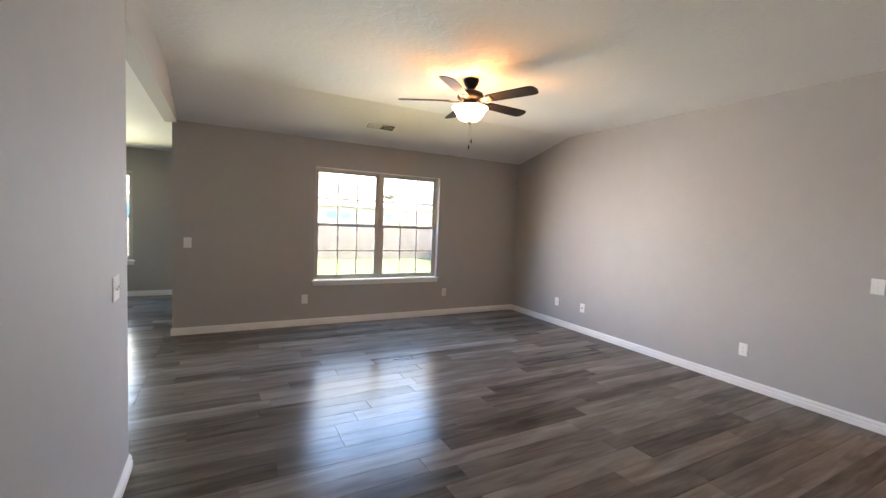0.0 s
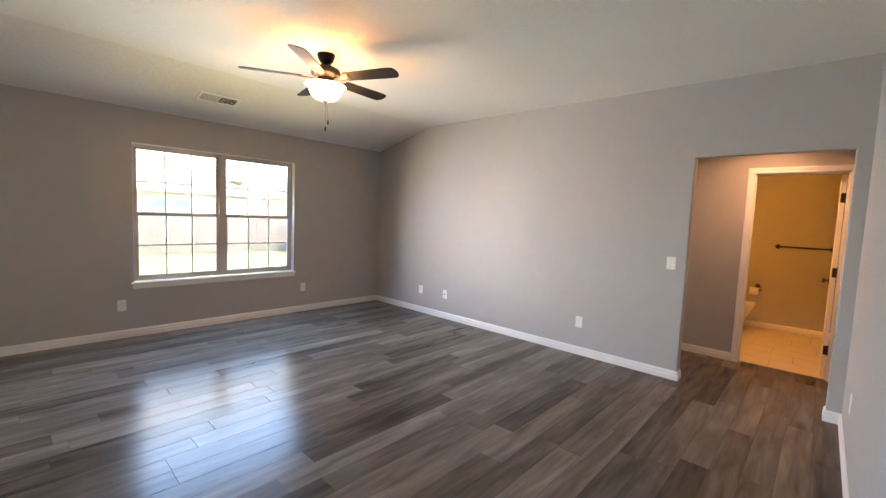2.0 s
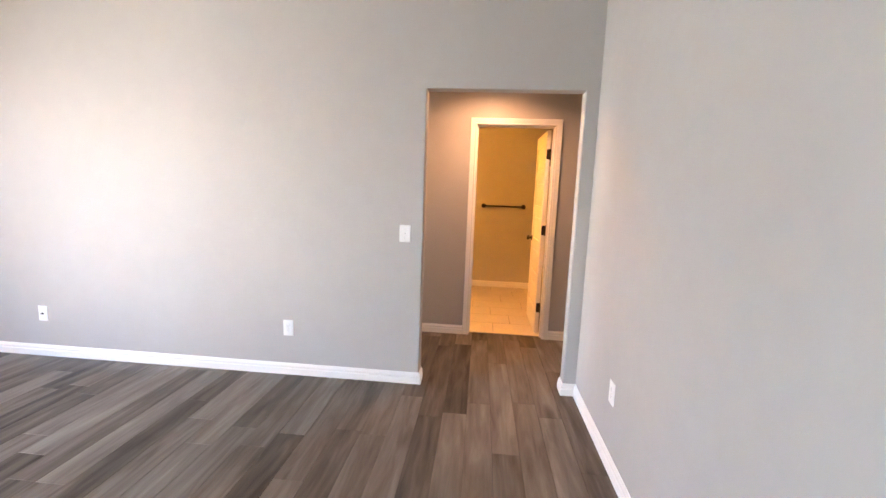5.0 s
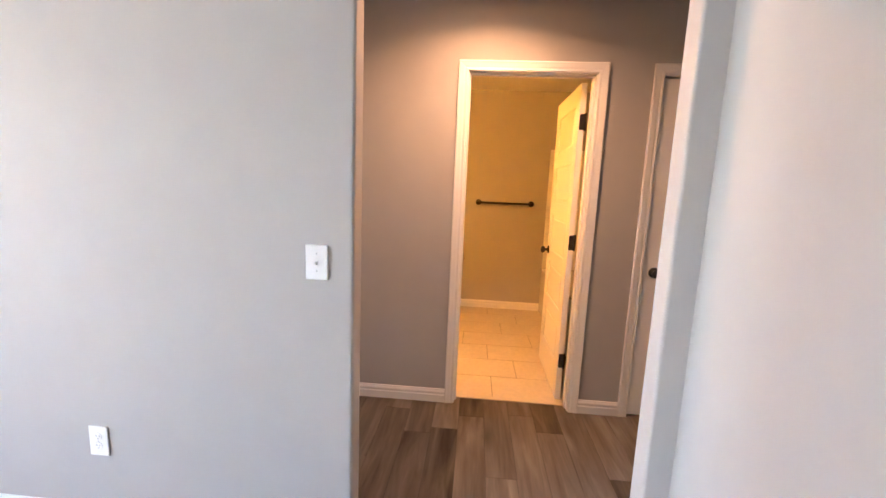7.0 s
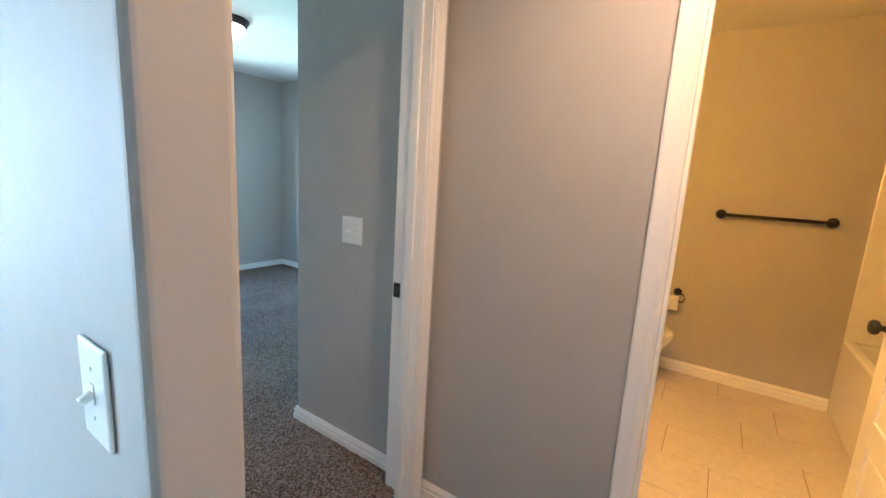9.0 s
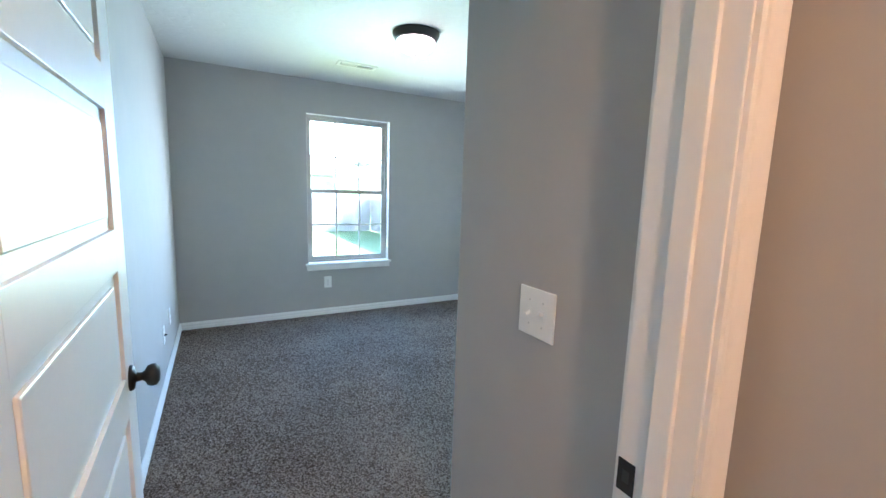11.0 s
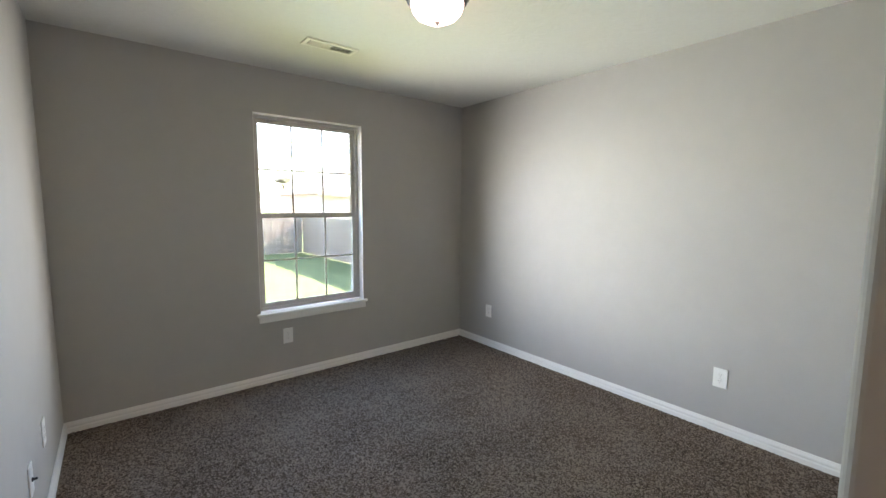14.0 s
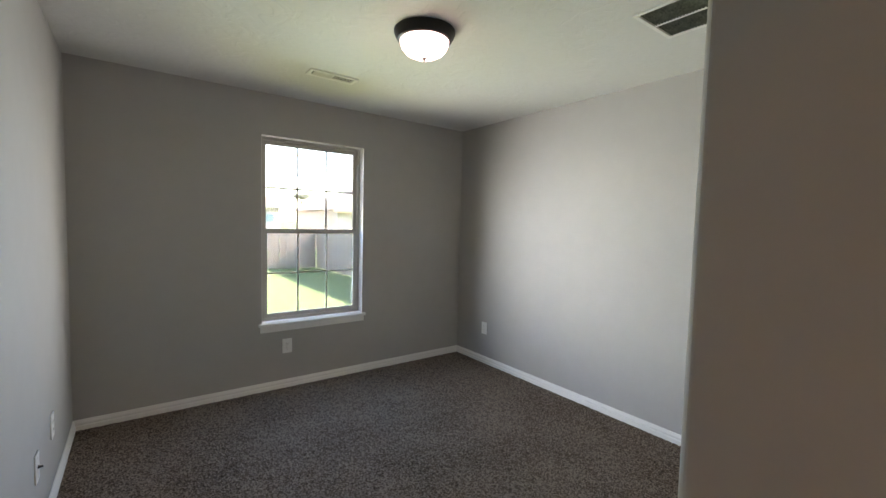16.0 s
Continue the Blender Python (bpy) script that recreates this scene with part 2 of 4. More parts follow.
PAINT = material("greige_wall_paint", (0.425, 0.405, 0.382), 0.68, var=0.03, scale=1.1, fine=8, bump=0.07, bump_scale=110, spec=0.22)
CEIL = knockdown_material()
TRIM = material("white_trim_paint", (0.80, 0.78, 0.75), 0.36, var=0.015, scale=4, fine=60)
PLATE = material("white_plastic", (0.82, 0.81, 0.78), 0.3, var=0.02, scale=20)
GREY = material("grey_hole_shade_and_baffle", (0.22, 0.21, 0.20), 0.6, var=0.1, scale=30)
SLOT = material("dark_shade_and_connector", (0.03, 0.03, 0.03), 0.6, var=0.1, scale=30)
SCREW = material("screw_steel", (0.6, 0.6, 0.58), 0.35, 0.9, var=0.1, scale=80)
BRONZE = material("oil_rubbed_bronze", (0.012, 0.010, 0.009), 0.45, 0.3, var=0.25, scale=25, fine=200)
PEWTER = material("brushed_nickel", (0.42, 0.38, 0.33), 0.32, 1.0, var=0.15, scale=40)
BLADE = material("dark_walnut_blade", (0.018, 0.013, 0.011), 0.6, var=0.3, scale=12, fine=90, spec=0.2)
VINYL = material("taupe_vinyl_frame", (0.47, 0.43, 0.39), 0.4, var=0.04, scale=5)
GLASS = glass_material()
PLANK = plank_material()
SUBFLOOR = material("subfloor", (0.05, 0.043, 0.038), 0.8, var=0.1, scale=5)
CARPET = speckled("carpet_pile", ((0.030, 0.018, 0.011), (0.112, 0.079, 0.058), (0.250, 0.196, 0.158)), 165, 0.95, 0.8, 0.006, 0.55)
TILE = material("beige_ceramic_tile", (0.58, 0.51, 0.41), 0.32, var=0.12, scale=5, fine=30, bump=0.05, bump_scale=30)
GROUT = material("grout", (0.30, 0.26, 0.21), 0.9, var=0.12, scale=40)
PORCELAIN = material("white_porcelain", (0.82, 0.80, 0.76), 0.12, var=0.01, scale=3, coat=0.4)
ACRYLIC = material("white_acrylic", (0.80, 0.78, 0.74), 0.22, var=0.02, scale=2, coat=0.2)
PAPER = material("tissue_paper", (0.85, 0.83, 0.80), 0.95, var=0.04, scale=60, bump=0.2, bump_scale=200)
GRASS = speckled("lawn_grass", ((0.045, 0.082, 0.028), (0.080, 0.125, 0.050), (0.14, 0.17, 0.085)), 26, 0.9, 0.7, 0.03)
FENCE = board_material("weathered_cedar", (0.12, 0.095, 0.08), (0.26, 0.22, 0.19))
SIDING = material("pale_brick_siding", (0.50, 0.45, 0.41), 0.85, var=0.15, scale=2, fine=14, bump=0.3, bump_scale=10)
SHINGLE = material("grey_shingle", (0.20, 0.185, 0.17), 0.9, var=0.2, scale=2.5, fine=18, bump=0.4, bump_scale=12)
FASCIA = material("tan_fascia", (0.50, 0.36, 0.22), 0.6, var=0.08, scale=3)
BLUEGLASS = material("far_window_glass", (0.10, 0.22, 0.30), 0.08, 0.2, var=0.1, scale=1, spec=0.8)
BARK = material("tree_bark", (0.14, 0.11, 0.08), 0.9, var=0.3, scale=8, bump=0.5, bump_scale=20)
LEAF = material("tree_leaves", (0.24, 0.25, 0.18), 0.7, var=0.4, scale=2)
BOWL = glow("lit_frosted_bowl", (1.0, 0.52, 0.22), 0.34)
DOME = glow("lit_alabaster_dome", (1.0, 0.74, 0.71), 0.085)
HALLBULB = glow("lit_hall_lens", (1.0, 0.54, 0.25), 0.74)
VANBULB = glow("lit_vanity_shade", (1.0, 0.42, 0.055), 2.1)


# ---- building helpers ----
def part(name, bm, mat, parent=None, label="", smooth=False):
    me = bpy.data.meshes.new(name)
    bm.normal_update()
    bm.to_mesh(me)
    bm.free()
    me.materials.append(mat)
    if smooth:
        for p in me.polygons:
            p.use_smooth = True
    ob = new(name, me)
    ob.parent = parent
    if label:
        tagged(ob, label)
    return ob


def thing(name, m, label, category, group="", kind=""):
    ob = new(name)
    ob.matrix_world = m
    ob.empty_display_size = 0.1
    return tagged(ob, label, category, group, kind)


def box(bm, x0, x1, y0, y1, z0, z1, bevel=0.0, only=None, seg=2):
    vs = [bm.verts.new((x, y, z)) for x in (x0, x1) for y in (y0, y1) for z in (z0, z1)]
    fs = [bm.faces.new([vs[i] for i in q]) for q in ((0, 1, 3, 2), (4, 6, 7, 5), (0, 4, 5, 1), (2, 3, 7, 6), (0, 2, 6, 4), (1, 5, 7, 3))]
    if bevel:
        es = {e for f in fs for e in f.edges}
        if only:
            es = {e for e in es if all(only(v.co) for v in e.verts)}
        bmesh.ops.bevel(bm, geom=list(es), offset=bevel, segments=seg, affect="EDGES", profile=0.5)
    return bm


def bx(*a, **k):
    return box(bmesh.new(), *a, **k)


def lathe(bm, prof, seg=32, m=None):
    """Turn a profile of (radius, height) round z."""
    m = m or Matrix()
    rings = []
    for r, z in prof:
        if r < 1e-5:
            rings.append([bm.verts.new(m @ Vector((0, 0, z)))])
        else:
            rings.append([bm.verts.new(m @ Vector((r * math.cos(a), r * math.sin(a), z))) for a in (2 * math.pi * k / seg for k in range(seg))])
    for a, b in zip(rings, rings[1:]):
        for k in range(seg):
            q = [a[k % len(a)], a[(k + 1) % len(a)], b[(k + 1) % len(b)], b[k % len(b)]]
            q = list(dict.fromkeys(q))
            if len(q) > 2:
                bm.faces.new(q)
    bmesh.ops.recalc_face_normals(bm, faces=bm.faces[:])
    return bm


def tube(bm, pts, r, seg=10):
    """A round bar along points."""
    rings = []
    for i, p in enumerate(pts):
        a, b = Vector(pts[max(i - 1, 0)]), Vector(pts[min(i + 1, len(pts) - 1)])
        q = (b - a).to_track_quat("Z", "Y").to_matrix()
        rr = r[i] if isinstance(r, (list, tuple)) else r
        rings.append([bm.verts.new(Vector(p) + q @ Vector((rr * math.cos(t), rr * math.sin(t), 0))) for t in (2 * math.pi * k / seg for k in range(seg))])
    for a, b in zip(rings, rings[1:]):
        for k in range(seg):
            bm.faces.new((a[k], a[(k + 1) % seg], b[(k + 1) % seg], b[k]))
    bm.faces.new(rings[0][::-1])
    bm.faces.new(rings[-1])
    bmesh.ops.recalc_face_normals(bm, faces=bm.faces[:])
    return bm


def setting(name, bm, mat, label, category):
    return tagged(part(name, bm, mat), label, category, kind="structure")


BASE = ((0, 0), (0.014, 0), (0.0145, 0.046), (0.0095, 0.052), (0.0095, 0.057), (0.0125, 0.062), (0.0115, 0.070), (0.007, 0.079), (0.005, 0.087), (0, 0.087))


def baseboard(bm, pts):
    """A moulded skirting along points on the floor, its face to the left of the way, mitred at the corners."""
    pts = [Vector((*p, 0)) for p in pts]
    rings = []
    for i, p in enumerate(pts):
        d0 = (p - pts[i - 1]).normalized() if i else (pts[1] - p).normalized()
        d1 = (pts[i + 1] - p).normalized() if i < len(pts) - 1 else d0
        n0, n1 = Vector((-d0.y, d0.x, 0)), Vector((-d1.y, d1.x, 0))
        n = (n0 + n1) / max(0.2, 1 + n0.dot(n1))
        rings.append([bm.verts.new(p + n * d + Vector((0, 0, z))) for d, z in BASE])
    for a, b in zip(rings, rings[1:]):
        for k in range(len(BASE)):
            bm.faces.new((a[k], a[(k + 1) % len(BASE)], b[(k + 1) % len(BASE)], b[k]))
    bm.faces.new(rings[0])
    bm.faces.new(rings[-1])
    bmesh.ops.recalc_face_normals(bm, faces=bm.faces[:])
    return bm


CASE = ((0, 0), (0, 0.011), (0.006, 0.014), (0.018, 0.0125), (0.026, 0.015), (0.040, 0.017), (0.050, 0.019), (0.057, 0.017), (0.057, 0))


def casing(bm, u0, u1, zt, put, z0=0.0):
    """Moulded trim round an opening u0..u1, zt high; put(u, d, z) lays it on the wall."""
    rings = [[bm.verts.new(put(u, d, z)) for w, d in CASE for u, z in [((u0 - w), z0) if i == 0 else ((u0 - w), zt + w) if i == 1 else ((u1 + w), zt + w) if i == 2 else ((u1 + w), z0)]] for i in range(4)]
    n = len(CASE)
    for a, b in zip(rings, rings[1:]):
        for k in range(n):
            bm.faces.new((a[k], a[(k + 1) % n], b[(k + 1) % n], b[k]))
    bm.faces.new(rings[0])
    bm.faces.new(rings[-1])
    bmesh.ops.recalc_face_normals(bm, faces=bm.faces[:])
    return bm


def holed(bm, axis, c0, c1, u0, u1, z0, z1, holes, bevel=0.0):
    """A wall of thickness c0..c1 across axis, running u0..u1, with openings (u, u, z, z)."""
    def put(a, b, lo, hi, soft=None):
        if b - a < 1e-4 or hi - lo < 1e-4:
            return
        if axis == "x":
            box(bm, c0, c1, a, b, lo, hi, bevel if soft else 0, soft and (lambda v: any(abs(v.y - s) < 1e-6 for s in soft)), 3)
        else:
            box(bm, a, b, c0, c1, lo, hi, bevel if soft else 0, soft and (lambda v: any(abs(v.x - s) < 1e-6 for s in soft)), 3)
    at = u0
    for a, b, lo, hi in sorted(holes):
        put(at, a, z0, z1)
        put(a, b, z0, lo)
        put(a, b, hi, z1)
        at = b
    put(at, u1, z0, z1)
    return bm

# ---- structure: walls ----
HI, LO = 2.75, 2.44          # flat living ceiling; bedroom, hall and bath ceilings
NY, BNY = 5.58, 5.498        # inner faces of the north walls
EX = 4.065                   # living face of the partition
BX = 7.325                   # bedroom east wall
TX = 7.43                    # bathroom east wall
LWIN = (0.735, 2.576, 0.577, 2.108)
BWIN = (5.309, 6.183, 0.59, 2.118)
DWIN = (-2.52, -1.64, 0.575, 2.05)
wall_label = "smooth greige painted drywall wall"
setting("wall_north_living", holed(bmesh.new(), "y", NY, 5.75, -0.85, 4.165, -0.02, 2.9, [LWIN]), PAINT, "greige painted drywall wall with a twin window", "wall")
setting("wall_north_bedroom", holed(bmesh.new(), "y", BNY, 5.75, 4.165, 7.55, -0.02, 2.9, [BWIN]), PAINT, "greige painted drywall wall with a single window", "wall")
bm = bmesh.new()
box(bm, EX, 4.165, 1.013, NY, -0.02, 2.088, 0.012, lambda v: abs(v.y - 1.013) < 1e-6 and v.z < 2.1, 4)
box(bm, EX, 4.165, -0.11, -0.02, -0.02, 2.088, 0.012, lambda v: abs(v.y + 0.02) < 1e-6 and v.z < 2.1, 4)
box(bm, EX, 4.165, -0.11, NY, 2.088, 2.9)
box(bm, EX, 4.165, -1.42, -0.11, -0.02, 2.9)
setting("wall_east_living", bm, PAINT, "greige painted drywall wall with a cased-free opening to the hall", "wall")
setting("wall_south_living", bx(0.55, EX, -0.25, -0.11, -0.02, 2.9, bevel=0.012, only=lambda v: abs(v.x - 0.55) < 1e-6, seg=4), PAINT, wall_label, "wall")
bm = bmesh.new()
box(bm, -0.92, -0.80, -3.0, 2.73, -0.02, 2.9, 0.012, lambda v: abs(v.y - 2.73) < 1e-6, 4)
box(bm, -0.92, -0.80, 2.73, NY, LO, 2.9)
setting("wall_west_living", bm, PAINT, "greige painted drywall wall ending at a wide opening", "wall")
setting("wall_entry_east", bx(0.55, 0.67, -3.0, -0.25, -0.02, 2.9), PAINT, wall_label, "wall")
setting("wall_entry_south", bx(-0.92, 0.67, -3.12, -3.0, -0.02, 2.9), PAINT, wall_label, "wall")
setting("wall_dining_north", holed(bmesh.new(), "y", 8.35, 8.5, -4.62, -0.70, -0.02, 2.9, [DWIN]), PAINT, "greige painted drywall wall with a single window", "wall")
setting("wall_dining_east", bx(-0.85, -0.70, 5.75, 8.35, -0.02, 2.9), PAINT, wall_label, "wall")
setting("wall_dining_west", bx(-4.62, -4.5, 2.61, 8.35, -0.02, 2.9), PAINT, wall_label, "wall")
setting("wall_dining_south", bx(-4.62, -0.92, 2.61, 2.73, -0.02, 2.9), PAINT, wall_label, "wall")

BDX = (4.282, 5.117)          # clear bedroom doorway
TDY = (-0.033, 0.686)        # clear bathroom doorway
CDY = (-1.118, -0.403)       # hall closet doorway
DH = 2.04
J = 0.018
setting("wall_hall_north", holed(bmesh.new(), "y", 1.48, 1.60, 4.165, 5.215, -0.02, 2.9, [(BDX[0] - J, BDX[1] + J, -0.02, DH + J)]), PAINT, "greige painted drywall wall round a bedroom doorway", "wall")
setting("wall_hall_east", holed(bmesh.new(), "x", 5.215, 5.33, -1.30, 1.60, -0.02, 2.9, [(TDY[0] - J, TDY[1] + J, -0.02, DH + J), (CDY[0] - J, CDY[1] + J, -0.02, DH + J)]), PAINT, "greige painted drywall wall with two doorways", "wall")
setting("wall_hall_south", bx(4.165, 7.55, -1.42, -1.30, -0.02, 2.9), PAINT, wall_label, "wall")
setting("wall_bedroom_stub", bx(5.190, 5.33, 1.60, 2.300, -0.02, 2.9, bevel=0.016, only=lambda v: abs(v.y - 2.300) < 1e-6 and v.x < 5.21, seg=5), PAINT, "greige drywall wall with a rounded corner beside the bedroom door", "wall")
KDX = (5.50, 6.215)
setting("wall_bedroom_south", holed(bmesh.new(), "y", 2.21, 2.300, 5.33, 7.55, -0.02, 2.9, [(KDX[0] - J, KDX[1] + J, -0.02, DH + J)]), PAINT, "greige painted drywall wall with a closet doorway", "wall")
setting("wall_bedroom_east", bx(BX, 7.55, 2.300, BNY, -0.02, 2.9), PAINT, wall_label, "wall")
setting("wall_bath_east", bx(TX, 7.55, -1.30, 2.21, -0.02, 2.9), PAINT, wall_label, "wall")
setting("wall_bath_north", bx(5.33, TX, 1.62, 1.72, -0.02, 2.9), PAINT, wall_label, "wall")
setting("wall_closet_back", bx(5.33, 6.10, -0.30, -0.22, -0.02, 2.9), PAINT, wall_label, "wall")

# ---- structure: ceilings ----
bm = bmesh.new()
prof = [(-3.0, HI), (4.46, HI), (NY + 0.02, 2.465), (NY + 0.02, 2.88), (-3.0, 2.88)]
a, b = ([bm.verts.new((x, y, z)) for y, z in prof] for x in (-0.80, EX))
bm.faces.new(a)
bm.faces.new(b[::-1])
for k in range(5):
    bm.faces.new((a[k], b[k], b[(k + 1) % 5], a[(k + 1) % 5]))
bmesh.ops.recalc_face_normals(bm, faces=bm.faces[:])
setting("ceiling_living", bm, CEIL, "white knock-down textured ceiling sloping down to the window wall", "ceiling")
setting("ceiling_bedroom", bx(4.165, BX, 1.60, BNY, LO, 2.6), CEIL, "white knock-down textured flat ceiling", "ceiling")
setting("ceiling_hall", bx(4.165, 5.215, -1.30, 1.48, LO, 2.6), CEIL, "white knock-down textured flat ceiling", "ceiling")
setting("ceiling_bath", bx(5.33, TX, -1.30, 2.21, LO, 2.6), CEIL, "white knock-down textured flat ceiling", "ceiling")
setting("ceiling_dining", bx(-4.5, -0.92, 2.73, 8.35, LO, 2.6), CEIL, "white knock-down textured flat ceiling", "ceiling")
setting("ceiling_dining_bay", bx(-0.92, -0.85, 5.60, 8.35, LO, 2.6), CEIL, "white knock-down textured flat ceiling", "ceiling")
bm = bmesh.new()
box(bm, -4.8, 7.7, -3.3, 5.95, 2.9, 3.05)
box(bm, -4.8, -0.55, 5.95, 8.7, 2.9, 3.05)
setting("roof", bm, SHINGLE, "grey shingle roof slab with eaves", "roof")

# ---- structure: baseboards ----
def skirting(pts, z=0.0):
    bm = baseboard(bmesh.new(), pts)
    bmesh.ops.translate(bm, vec=(0, 0, z), verts=bm.verts)
    setting("baseboard", bm, TRIM, "white moulded wooden baseboard", "baseboard")


skirting([(4.165, 1.013), (EX, 1.013), (EX, NY), (-0.85, NY), (-0.85, 5.75)])
skirting([(0.55, -0.25), (0.55, -0.11), (EX, -0.11), (EX, -0.02), (4.165, -0.02), (4.165, -1.30), (5.215, -1.30), (5.215, CDY[0] - 0.062)])
skirting([(-0.92, 2.73), (-0.80, 2.73), (-0.80, -3.0)])
skirting([(5.215, CDY[1] + 0.062), (5.215, TDY[0] - 0.062)])
skirting([(5.215, TDY[1] + 0.062), (5.215, 1.48)])
skirting([(4.222, 1.48), (4.165, 1.48), (4.165, 1.013)])
skirting([(5.190, 1.60), (5.190, 2.300), (KDX[0] - 0.062, 2.300)], 0.039)
skirting([(KDX[1] + 0.062, 2.300), (BX, 2.300), (BX, BNY), (4.165, BNY), (4.165, 1.60), (4.225, 1.60)], 0.039)
skirting([(TX, -0.176), (TX, 1.62), (5.33, 1.62), (5.33, TDY[1] + 0.062)])
skirting([(-0.85, 5.75), (-0.85, 8.35), (-4.5, 8.35), (-4.5, 2.73), (-0.92, 2.73)])


# ---- doors and door frames ----
def door_frame(name, axis, u0, u1, c0, c1, label, stop, sides=(True, True)):
    """Jambs, head, stop and casing of a doorway that runs u0..u1 through a wall c0..c1."""
    def P(u, c, z):
        return Vector((c, u, z)) if axis == "x" else Vector((u, c, z))

    def bar(bm, a, b, lo, hi, z0, z1):
        p, q = P(a, lo, z0), P(b, hi, z1)
        return box(bm, min(p.x, q.x), max(p.x, q.x), min(p.y, q.y), max(p.y, q.y), z0, z1, 0.0015)
    th = thing(name, Matrix(), label, "door frame", kind="structure")
    e = 0.003
    part("jamb", bar(bmesh.new(), u0 - J + 0.001, u0, c0 - e, c1 + e, 0, DH), TRIM, th)
    part("jamb", bar(bmesh.new(), u1, u1 + J - 0.001, c0 - e, c1 + e, 0, DH), TRIM, th)
    part("head", bar(bmesh.new(), u0 - J + 0.001, u1 + J - 0.001, c0 - e, c1 + e, DH, DH + J - 0.001), TRIM, th)
    part("stop", bar(bmesh.new(), u0, u0 + 0.011, stop - 0.017, stop + 0.017, 0, DH), TRIM, th)
    part("stop", bar(bmesh.new(), u1 - 0.011, u1, stop - 0.017, stop + 0.017, 0, DH), TRIM, th)
    part("stop", bar(bmesh.new(), u0 + 0.011, u1 - 0.011, stop - 0.017, stop + 0.017, DH - 0.011, DH), TRIM, th)
    if sides[0]:
        part("casing", casing(bmesh.new(), u0 - 0.005, u1 + 0.005, DH + 0.005, lambda u, d, z: P(u, c0 - d, z)), TRIM, th)
    if sides[1]:
        part("casing", casing(bmesh.new(), u0 - 0.005, u1 + 0.005, DH + 0.005, lambda u, d, z: P(u, c1 + d, z)), TRIM, th)
    return th


def knob_mesh(side):
    """A round knob on its rose, turned out along y."""
    m = Matrix.Rotation(radians(-90 * side), 4, "X")
    return lathe(bmesh.new(), [(0, 0), (0.031, 0), (0.031, 0.004), (0.027, 0.009), (0.012, 0.012), (0.010, 0.024), (0.014, 0.030), (0.024, 0.035), (0.0275, 0.044), (0.0265, 0.053), (0.018, 0.060), (0, 0.062)], 24, m)


def leaf_mesh(yp, yf, z0, z1, r=0.009):
    """A flat hinge leaf from its pin to its far edge, whose corners are rounded."""
    bm = bmesh.new()
    s = 1 if yf > yp else -1
    edge = [(yp, z0), (yp, z1)]
    edge += [(yf - s * r + s * r * math.sin(a), z1 - r + r * math.cos(a)) for a in (radians(15 * k) for k in range(7))]
    edge += [(yf - s * r + s * r * math.cos(a), z0 + r - r * math.sin(a)) for a in (radians(15 * k) for k in range(7))]
    near, far = ([bm.verts.new((x, y, z)) for y, z in edge] for x in (-0.0035, 0.0005))
    bm.faces.new(near)
    bm.faces.new(far[::-1])
    for k in range(len(edge)):
        q = (k + 1) % len(edge)
        bm.faces.new((near[k], far[k], far[q], near[q]))
    bmesh.ops.recalc_face_normals(bm, faces=bm.faces[:])
    return bm


def panel_door(name, m, width, label, pin_side=1, z0=0.012):
    """A white five-panel door: hinge edge on the local z axis, slab along +x, 35 mm thick in y from 0."""
    th = thing(name, m, label, "door", "white panel doors")
    T, H, S, R = 0.035, 2.025, 0.108, 0.112
    bev = dict(bevel=0.0012)
    part("stile", bx(0, S, 0, T, z0, H, **bev), TRIM, th)
    part("stile", bx(width - S, width, 0, T, z0, H, **bev), TRIM, th)
    low, step, R = 0.235, 0.353, 0.095
    part("rail", bx(S, width - S, 0, T, z0, low, **bev), TRIM, th)
    for k in range(5):
        lo = low + k * step
        z1 = lo + step - R
        if k < 4:
            part("rail", bx(S, width - S, 0, T, z1, lo + step, **bev), TRIM, th)
        bm = bmesh.new()
        for y0, y1, g in ((0.009, T - 0.009, 0.0), (0.0035, T - 0.0035, 0.028)):
            box(bm, S + g, width - S - g, y0, y1, lo + g, z1 - g, 0.004 if g else 0)
        part("panel", bm, TRIM, th)
    part("rail", bx(S, width - S, 0, T, z1, H, **bev), TRIM, th)
    for side, y in ((1, T), (-1, 0)):
        k = part("knob", knob_mesh(side), BRONZE, th, "dark bronze round knob", True)
        k.location = (width - 0.062, y, 0.925)
    part("latch_plate", bx(width - 0.0005, width + 0.0015, 0.006, T - 0.006, 0.895, 0.955, bevel=0.003), BRONZE, th)
    if pin_side:
        yp, yf = (T + 0.004, 0.004) if pin_side > 0 else (-0.004, T - 0.004)
        for z in (0.28, 1.064, 1.80):
            h = part("hinge", leaf_mesh(yp, yf, z - 0.047, z + 0.047), BRONZE, th, "dark bronze butt hinge")
            part("hinge_pin", tube(bmesh.new(), [(-0.002, yp, z - 0.052), (-0.002, yp, z + 0.052)], 0.006), BRONZE, h, smooth=True)
            for dz in (-0.03, 0, 0.03):
                part("hinge_screw", lathe(bmesh.new(), [(0, 0.0008), (0.0032, 0.0006), (0.004, 0)], 10, Matrix.Translation((-0.0035, (yp + yf) / 2 + (0.005 if dz else -0.005), z + dz)) @ Matrix.Rotation(radians(-90), 4, "Y")), BRONZE, h, smooth=True)
    return th


